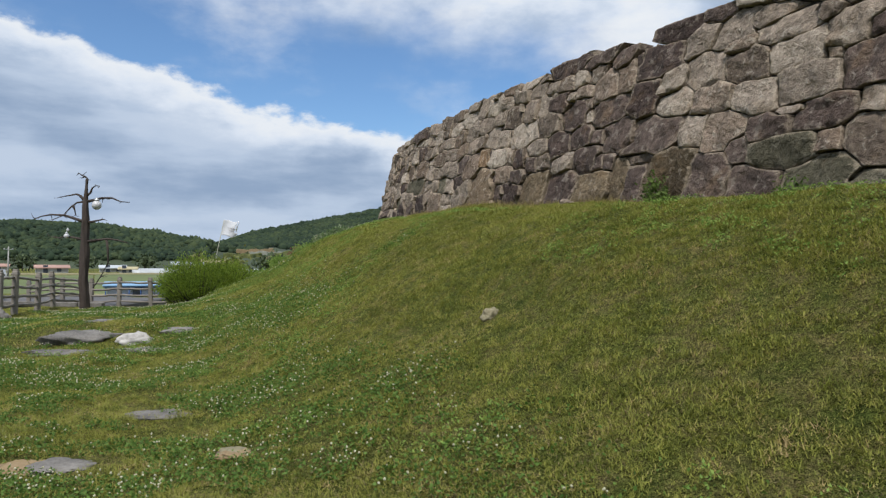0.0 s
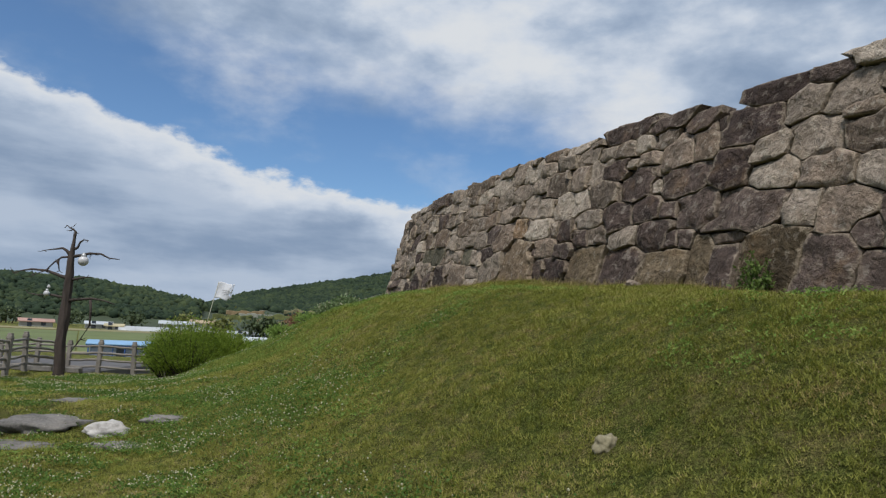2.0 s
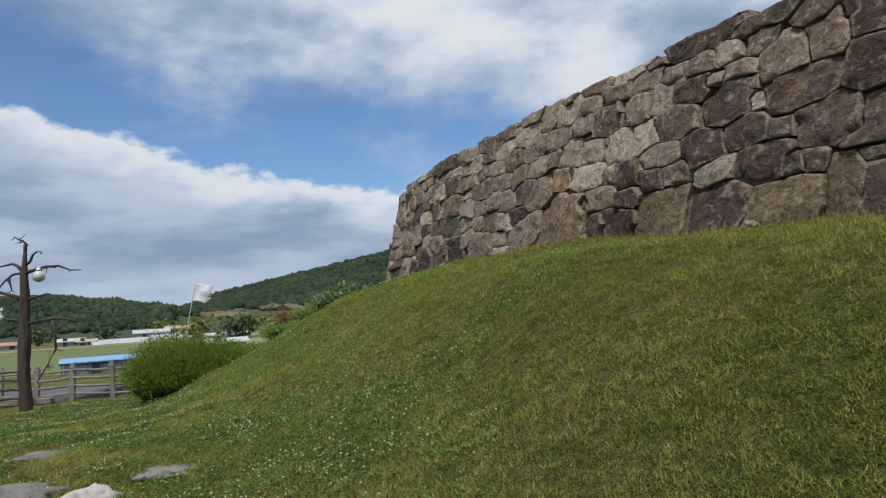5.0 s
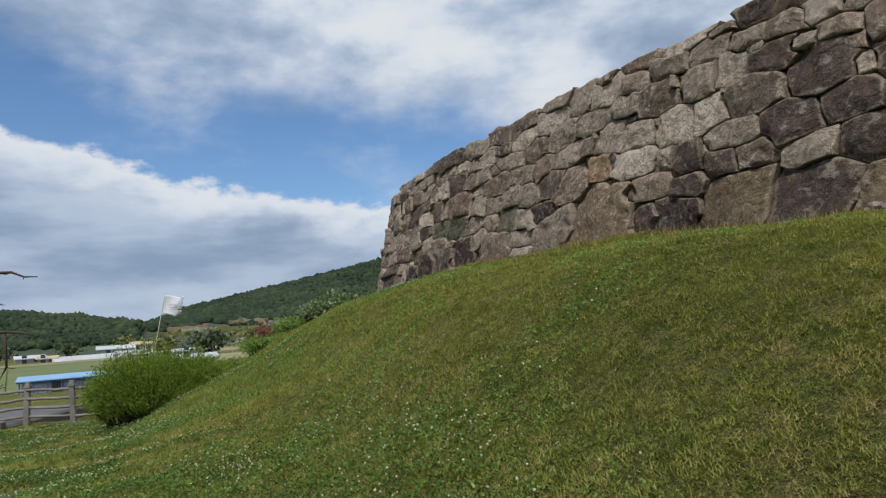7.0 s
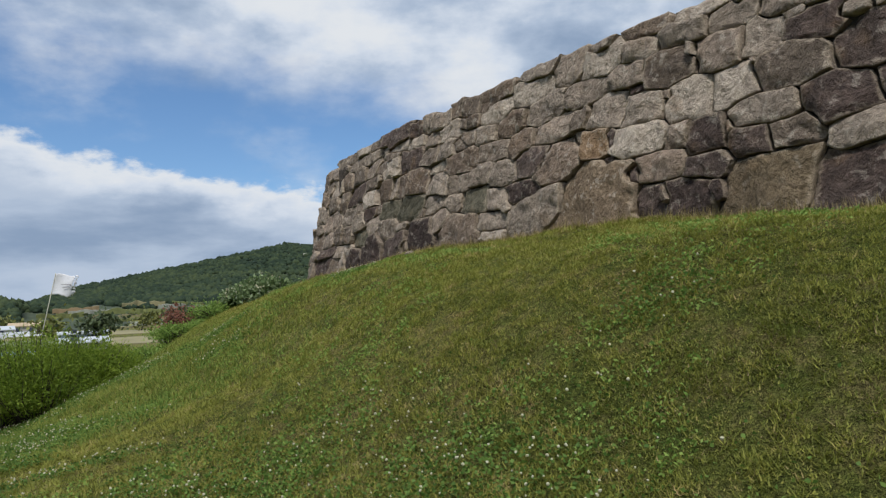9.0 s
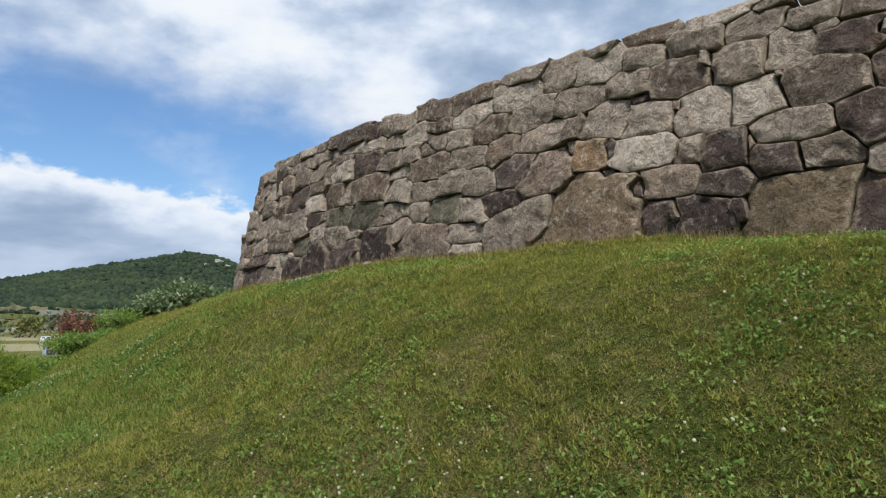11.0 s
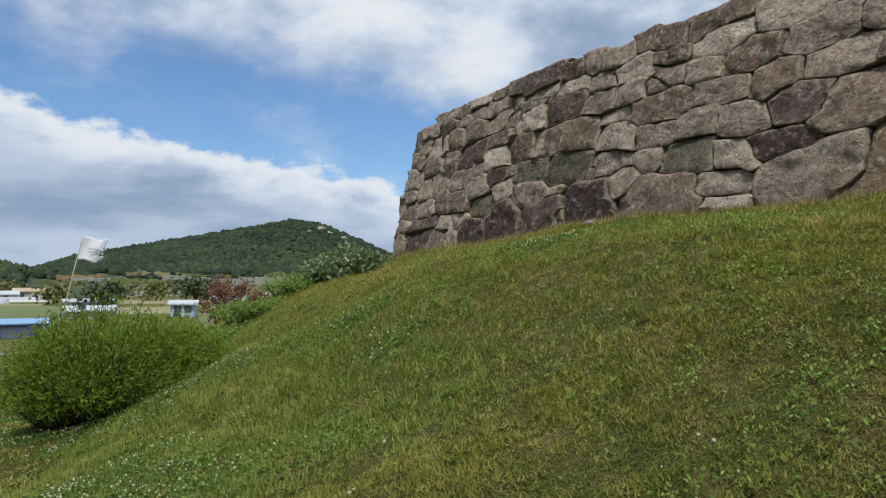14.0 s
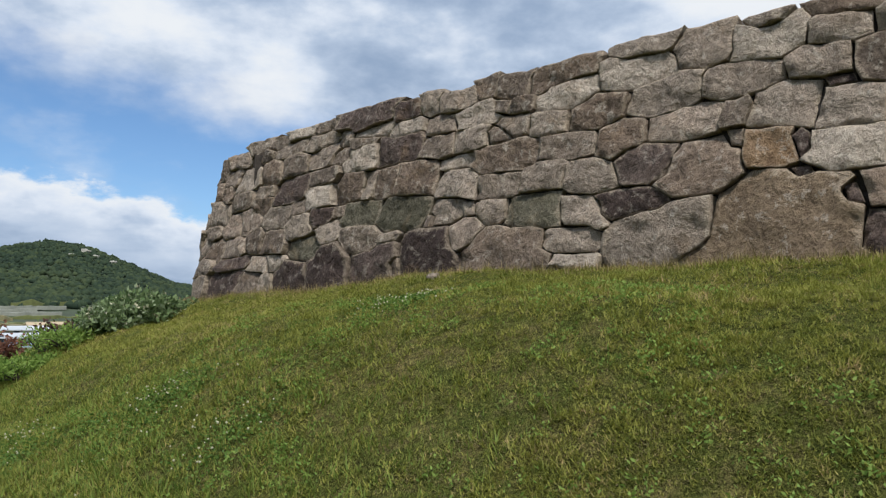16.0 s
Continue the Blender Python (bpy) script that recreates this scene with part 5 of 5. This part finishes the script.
for az0, az1, r, h, lift, mat in ((-15, -11, 290, 1.2, 3.6, STRAW), (-14, -9.5, 305, 1.0, 5.6, WEED_BANK), (-10, -6.5, 318, 0.7, 7.2, TERRACE_FILM), (-12.5, -9.5, 330, 1.2, 8.6, STRAW),
                                  (-5.5, 0.5, 300, 0.4, 5.0, TERRACE_FILM), (-4.5, 0.8, 320, 0.4, 7.4, TERRACE_FILM), (-6.0, -2.5, 280, 1.1, 3.0, STRAW), (-3, 1.0, 265, 0.5, 1.8, WEED_BANK),
                                  (-8.5, -5, 292, 1.4, 4.2, WEED_BANK), (-2.5, 1.6, 340, 1.5, 9.0, WEED_BANK), (-18, -15, 300, 1.2, 5.0, WEED_BANK), (-17, -14, 320, 1.0, 7.2, TAN_BANK),
                                  (-13.5, -7, 240, 0.5, 0.6, STRAW), (-9, -3, 248, 0.4, 0.9, WEED_BANK), (-12, -8.5, 256, 0.4, 1.5, TERRACE_FILM), (-7, 0.5, 258, 0.5, 1.3, STRAW), (-10.5, -4, 272, 0.5, 2.2, STRAW),
                                  (-14, -10, 276, 0.5, 2.6, WEED_BANK), (-6.5, -1, 310, 0.4, 6.2, TERRACE_FILM), (-9, -5, 335, 0.5, 8.4, WEED_BANK), (-3.5, 2, 288, 0.5, 3.8, WEED_BANK), (-16, -12, 310, 0.4, 6.2, TERRACE_FILM)):
    terrace_wall(az0, az1, r, h, mat, "long low terrace on the hill's foot", lift)


def copse(az, r, size, count, mat, label, seed, lift=0.0):
    """A clump of far trees: leaf tufts round a few stems."""
    rs = np.random.RandomState(seed)
    p = polar(az, r)
    root = tagged(new("far_tree"), label, "tree", "trees on the plain")
    root.location = (p.x, p.y, PLAIN + lift)
    bm = bmesh.new()
    for k in range(3):
        rod(bm, [Vector((rs.normal() * size * 0.3, 0, -0.3)), Vector((rs.normal() * size * 0.35, 0, size * 0.8))], [0.18, 0.1], 6)
    part("trunk", bm, BARK, root)
    c = rs.normal(size=(count, 3)) * np.array([size * 0.62, size * 0.4, size * 0.30]) + np.array([0, 0, size * 0.85])
    c[:, 2] = np.maximum(c[:, 2], 0.2)
    crown = new("crown", triangles("crown", leaf_quads(c, rs.normal(size=c.shape), size * 0.30, size * 0.22, seed), mat))
    crown.parent = root


copse(-14.2, 165, 3.6, 420, DARK_TREE, "dark round tree at the field's edge", 51)
copse(-8.0, 190, 4.2, 420, DARK_TREE, "dark green trees below the terraces", 52)
copse(-10.8, 205, 3.6, 300, OLIVE_TREE, "yellow-green tree at the hill's foot", 53)
copse(-6.2, 225, 3.4, 300, DARK_TREE, "dark tree at the hill's foot", 54)
copse(-17.3, 185, 3.2, 300, OLIVE_TREE, "yellow-green trees by the greenhouses", 55)
copse(-19.9, 235, 3.4, 300, OLIVE_TREE, "yellow-green tree at the hill's foot", 56)
copse(-31.8, 215, 3.0, 260, DARK_TREE, "dark trees behind the houses", 57)
copse(-27.8, 220, 3.0, 260, DARK_TREE, "dark trees behind the houses", 58)
copse(-35.0, 215, 3.0, 260, OLIVE_TREE, "light green trees behind the houses", 59)
copse(-23.6, 225, 3.0, 260, DARK_TREE, "dark trees behind the greenhouses", 60)


def outcrop(az, f, size, seed):
    """A patch of bare pale rock that breaks through the woods."""
    r = 250 + 510 * f
    z = PLAIN - 0.5 + float(hill_height(np.array(az), np.array(f), SKY2_AZ, SKY2_EL, 760, 0.24))
    bm = bmesh.new()
    bmesh.ops.create_icosphere(bm, subdivisions=3, radius=1.0)
    for v in bm.verts:
        n = 1 + 0.45 * noise.noise(v.co * 1.7 + Vector((seed, 0, 0))) + 0.15 * noise.noise(v.co * 5)
        v.co = Vector((v.co.x * size * n, v.co.y * size * 0.6 * n, v.co.z * size * 0.45 * n))
    ob = part("rock_outcrop", bm, OUTCROP)
    p = polar(az, r)
    ob.matrix_basis = pose(p.x, p.y, z + 2.2, 0, 0, -az)
    tagged(ob, "pale bare rock breaking through the hillside woods", "rock", "rocks on the hillside")


for az, f, size in ((2.3, 0.88, 4.5), (3.0, 0.86, 2.5), (4.2, 0.86, 3.2), (1.4, 0.80, 2.0)):
    outcrop(az, f, size, az * 10)


def utility_pole(az, r, h):
    root = tagged(new("utility_pole"), "grey concrete utility pole with a steel crossarm", "utility pole", "poles on the plain")
    p = polar(az, r)
    root.matrix_basis = pose(p.x, p.y, PLAIN, 0, 0, -az)
    bm = bmesh.new()
    rod(bm, [Vector((0, 0, -0.3)), Vector((0, 0, h * 0.5)), Vector((0, 0, h))], [0.17, 0.14, 0.10], 10)
    part("pole", bm, CONCRETE, root, smooth=True)
    bm = bmesh.new()
    box(bm, (1.6, 0.09, 0.09), pose(0, -0.12, h - 0.5))
    arm = part("crossarm", bm, GALV, root)
    for x in (-0.7, 0.0, 0.7):
        bm = bmesh.new()
        rod(bm, [Vector((x, -0.12, h - 0.46)), Vector((x, -0.12, h - 0.38)), Vector((x, -0.12, h - 0.25))], [0.05, 0.07, 0.03], 8)
        part("insulator", bm, WHITE_WALL, arm)


utility_pole(-32.7, 150, 6.0)

# ---- grass, clover and flowers ----


def patch(x, y, spots):
    """Nearness (0 to 1) to round spots (x, y, radius)."""
    m = np.zeros_like(x)
    for cx, cy, r in spots:
        m = np.maximum(m, np.exp(-((x - cx) ** 2 + (y - cy) ** 2) / (r * r)))
    return m


SPOTS = [(-3.65, 15.4, 0.32), (-3.92, 16.6, 0.40), (-5.1, 18.0, 0.35), (-1.4, 6.05, 0.40), (-2.0, 9.8, 0.55), (-0.70, 10.45, 0.20), (-0.38, 5.25, 0.35), (-0.9, 6.1, 0.3), (-0.68, 10.42, 0.30), (-2.2, 9.15, 0.6), (-2.6, 9.9, 0.6), (-2.25, 10.1, 0.5), (-1.95, 16.2, 0.35), (-5.8, 17.4, 0.30), (-5.35, 17.65, 0.30),
         (-4.9, 17.45, 0.28), (-4.35, 17.2, 0.18), (-4.0, 16.95, 0.18), (-6.5, 17.5, 0.35), (-3.2, 11.0, 0.7)]


BARE = [(-2.66, 4.72, 0.27), (-2.92, 4.70, 0.22), (-1.45, 4.85, 0.16), (-4.48, 9.95, 0.25), (-5.35, 10.1, 0.45)]


def value_noise(x, y, cell, seed):
    """Smooth random field between 0 and 1 with lumps about one cell wide."""
    g = np.random.RandomState(seed).uniform(size=(256, 256))
    u, v = x / cell + 1000.0, y / cell + 1000.0
    i, j = np.floor(u).astype(int), np.floor(v).astype(int)
    fu, fv = u - i, v - j
    fu, fv = fu * fu * (3 - 2 * fu), fv * fv * (3 - 2 * fv)
    at = lambda a, b: g[a % 256, b % 256]
    return (at(i, j) * (1 - fu) + at(i + 1, j) * fu) * (1 - fv) + (at(i, j + 1) * (1 - fu) + at(i + 1, j + 1) * fu) * fv


def blades(name, n, x_lo, x_hi, y_lo, y_hi, keep, length, width, mat, seed, label, lie=1.12, tufted=0.55):
    rs = np.random.RandomState(seed)
    x, y = rs.uniform(x_lo, x_hi, n), rs.uniform(y_lo, y_hi, n)
    tuft = 0.45 * value_noise(x, y, 0.055, 5) + 0.30 * value_noise(x, y, 0.13, 6) + 0.25 * value_noise(x, y, 0.34, 15)
    tuft = step(tuft, 0.30, 0.66)
    ok = keep(x, y, rs) & (rs.uniform(size=n) < 1 - tufted + tufted * tuft * 1.3) & (off_wall(x, y) > -0.02) & (rs.uniform(size=n) > 1.15 * patch(x, y, BARE))
    x, y, tuft = x[ok], y[ok], tuft[ok]
    z = ground_z(x, y)
    m = len(x)
    # blades of a tuft lie over much the same way
    a = 2 * math.pi * (1.7 * value_noise(x, y, 0.16, 7) + 0.42 * rs.normal(size=m))
    lean = np.clip(lie + 0.30 * rs.normal(size=m), 0.1, 1.5)
    L = length * rs.uniform(0.45, 1.35, m) * (0.55 + 0.75 * tuft) * (0.8 + 0.4 * value_noise(x, y, 0.9, 8))
    dirv = np.stack([np.cos(a) * np.sin(lean), np.sin(a) * np.sin(lean), np.cos(lean)], -1)
    side = np.stack([-np.sin(a), np.cos(a), np.zeros(m)], -1) * (width * rs.uniform(0.6, 1.4, m))[:, None] * 0.5
    foot = np.stack([x, y, z - 0.004 + 0.018 * rs.uniform(size=m) ** 2 * (lie > 0.7)], -1)
    tip = foot + dirv * L[:, None]
    ob = new(name, triangles(name, np.stack([foot - side, foot + side, tip], 1), mat))
    return tagged(ob, label, "grass", kind="stuff")


def everywhere(x, y, rs):
    return np.ones(len(x), bool)


def along_walk(x, y, rs):
    return (np.abs(x) < 0.75 * y + 0.5) | (y > 8)


blades("grass", 1720000, -5.6, 5.2, 2.6, 13.5, along_walk, 0.036, 0.0056, GRASS, 61, "short mown grass with dry straw on the bank", 1.02, 0.64)
blades("grass", 570000, -6.5, 1.8, 13.0, 25.0, everywhere, 0.048, 0.0078, GRASS, 62, "short mown grass on the far bank", 1.0, 0.62)
blades("grass", 170000, -13.0, -4.5, 7.0, 24.0, everywhere, 0.060, 0.012, GRASS, 63, "short lawn grass on the level ground")
blades("straw", 520000, -5.6, 5.0, 1.6, 14.0, lambda x, y, rs: value_noise(x, y, 0.6, 9) + 0.35 * value_noise(x, y, 0.15, 10) + 0.14 * step(x + 0.4 * y, 1.5, 5.5) + rs.normal(size=len(x)) * 0.12 > 0.70, 0.036, 0.0045, STRAW_BLADE, 64, "dry cut straw lying in the grass", 1.4)
blades("tall_grass", 330000, -3.5, 5.2, 5.8, 24.5, lambda x, y, rs: off_wall(x, y) < 0.12 + 0.40 * rs.uniform(size=len(x)) ** 2, 0.10, 0.008, STRAW_GRASS, 65, "longer dry grass along the rampart's foot", 0.5)
blades("tall_grass", 150000, -6.5, -0.5, 13.5, 25.0, lambda x, y, rs: rs.uniform(size=len(x)) < step(off_wall(x, y), 2.2, 4.5) * 0.9, 0.080, 0.010, LUSH, 66, "longer grass on the bank's shoulder", 0.7)


def clover_mask(x, y, rs):
    d = off_wall(x, y)
    drift = step(0.6 * value_noise(x, y * 1.8, 0.75, 12) + 0.4 * value_noise(x, y * 1.8, 0.30, 13), 0.47, 0.58)
    low = step(d, 4.2, 5.6) * drift * step(y, 2.0, 4.0)
    return np.maximum(low, patch(x, y, SPOTS))


def clover(n, seed):
    """Rosettes of small round leaves."""
    rs = np.random.RandomState(seed)
    x, y = rs.uniform(-10.5, 3.0, n), rs.uniform(2.0, 22.0, n)
    ok = rs.uniform(size=n) < clover_mask(x, y, rs)
    x, y = x[ok], y[ok]
    keep = rs.uniform(size=len(x)) > 1.15 * patch(x, y, BARE)
    x, y = x[keep], y[keep]
    c = np.stack([x, y, ground_z(x, y) + rs.uniform(0.02, 0.06, len(x))], -1)
    dirs = rs.normal(size=c.shape) * np.array([1, 1, 0.35]) + np.array([0, 0, 0.1])
    tagged(new("clover", triangles("clover", leaf_quads(c, dirs, 0.024, 0.021, seed), CLOVER)), "patches of dark green clover in the lawn", "clover", kind="stuff")


clover(620000, 71)


def blossoms(n, seed):
    """White clover heads, a little ball of petals each."""
    rs = np.random.RandomState(seed)
    x, y = rs.uniform(-10.5, 3.0, n), rs.uniform(2.0, 22.0, n)
    ok = rs.uniform(size=n) < clover_mask(x, y, rs) * (0.15 + 0.85 * step(value_noise(x, y, 0.35, 14), 0.35, 0.75))
    x, y = x[ok], y[ok]
    c = np.stack([x, y, ground_z(x, y) + rs.uniform(0.05, 0.09, len(x))], -1)
    bm = bmesh.new()
    bmesh.ops.create_icosphere(bm, subdivisions=1, radius=1.0)
    base = np.array([v.co for v in bm.verts])
    tri = np.array([[v.index for v in f.verts] for f in bm.faces])
    bm.free()
    r = 0.0072 * rs.uniform(0.7, 1.3, (len(c), 1, 1))
    pts = (c[:, None] + base[None] * r * (1 + 0.25 * rs.uniform(-1, 1, (len(c), len(base), 1))))[:, tri].reshape(-1, 3, 3)
    tagged(new("clover_flowers", triangles("clover_flowers", pts, PETAL)), "white clover flowers scattered over the lawn", "flowers", kind="stuff")


blossoms(52000, 72)


def weeds(n, seed):
    """Bright broad-leaved rosettes among the grass."""
    rs = np.random.RandomState(seed)
    cs, ds = [], []
    for k in range(n):
        x, y = rs.uniform(-5.5, 4.0), rs.uniform(2.0, 18.0)
        if value_noise(np.array(x), np.array(y), 1.3, 11) < 0.70 - 0.40 * math.exp(-((x + 1.9) / 1.3) ** 2 - ((y - 12.8) / 1.3) ** 2):
            continue
        if off_wall(np.array(x), np.array(y)) < 1.3:
            continue
        m = rs.randint(10, 34)
        a = rs.uniform(0, 6.28, m)
        px, py = x + rs.normal(size=m) * 0.05, y + rs.normal(size=m) * 0.05
        cs.append(np.stack([px, py, ground_z(px, py) + 0.02 + 0.04 * rs.uniform(size=m)], -1))
        ds.append(np.stack([np.cos(a), np.sin(a), rs.uniform(0.3, 1.0, m)], -1))
    tagged(new("weeds", triangles("weeds", leaf_quads(np.concatenate(cs), np.concatenate(ds), 0.027, 0.014, seed), WEED_LEAF)), "broad-leaved green weeds in the grass", "weeds", kind="stuff")


weeds(3200, 73)

# ---- the stones of the rampart, one by one ----
build_stones()
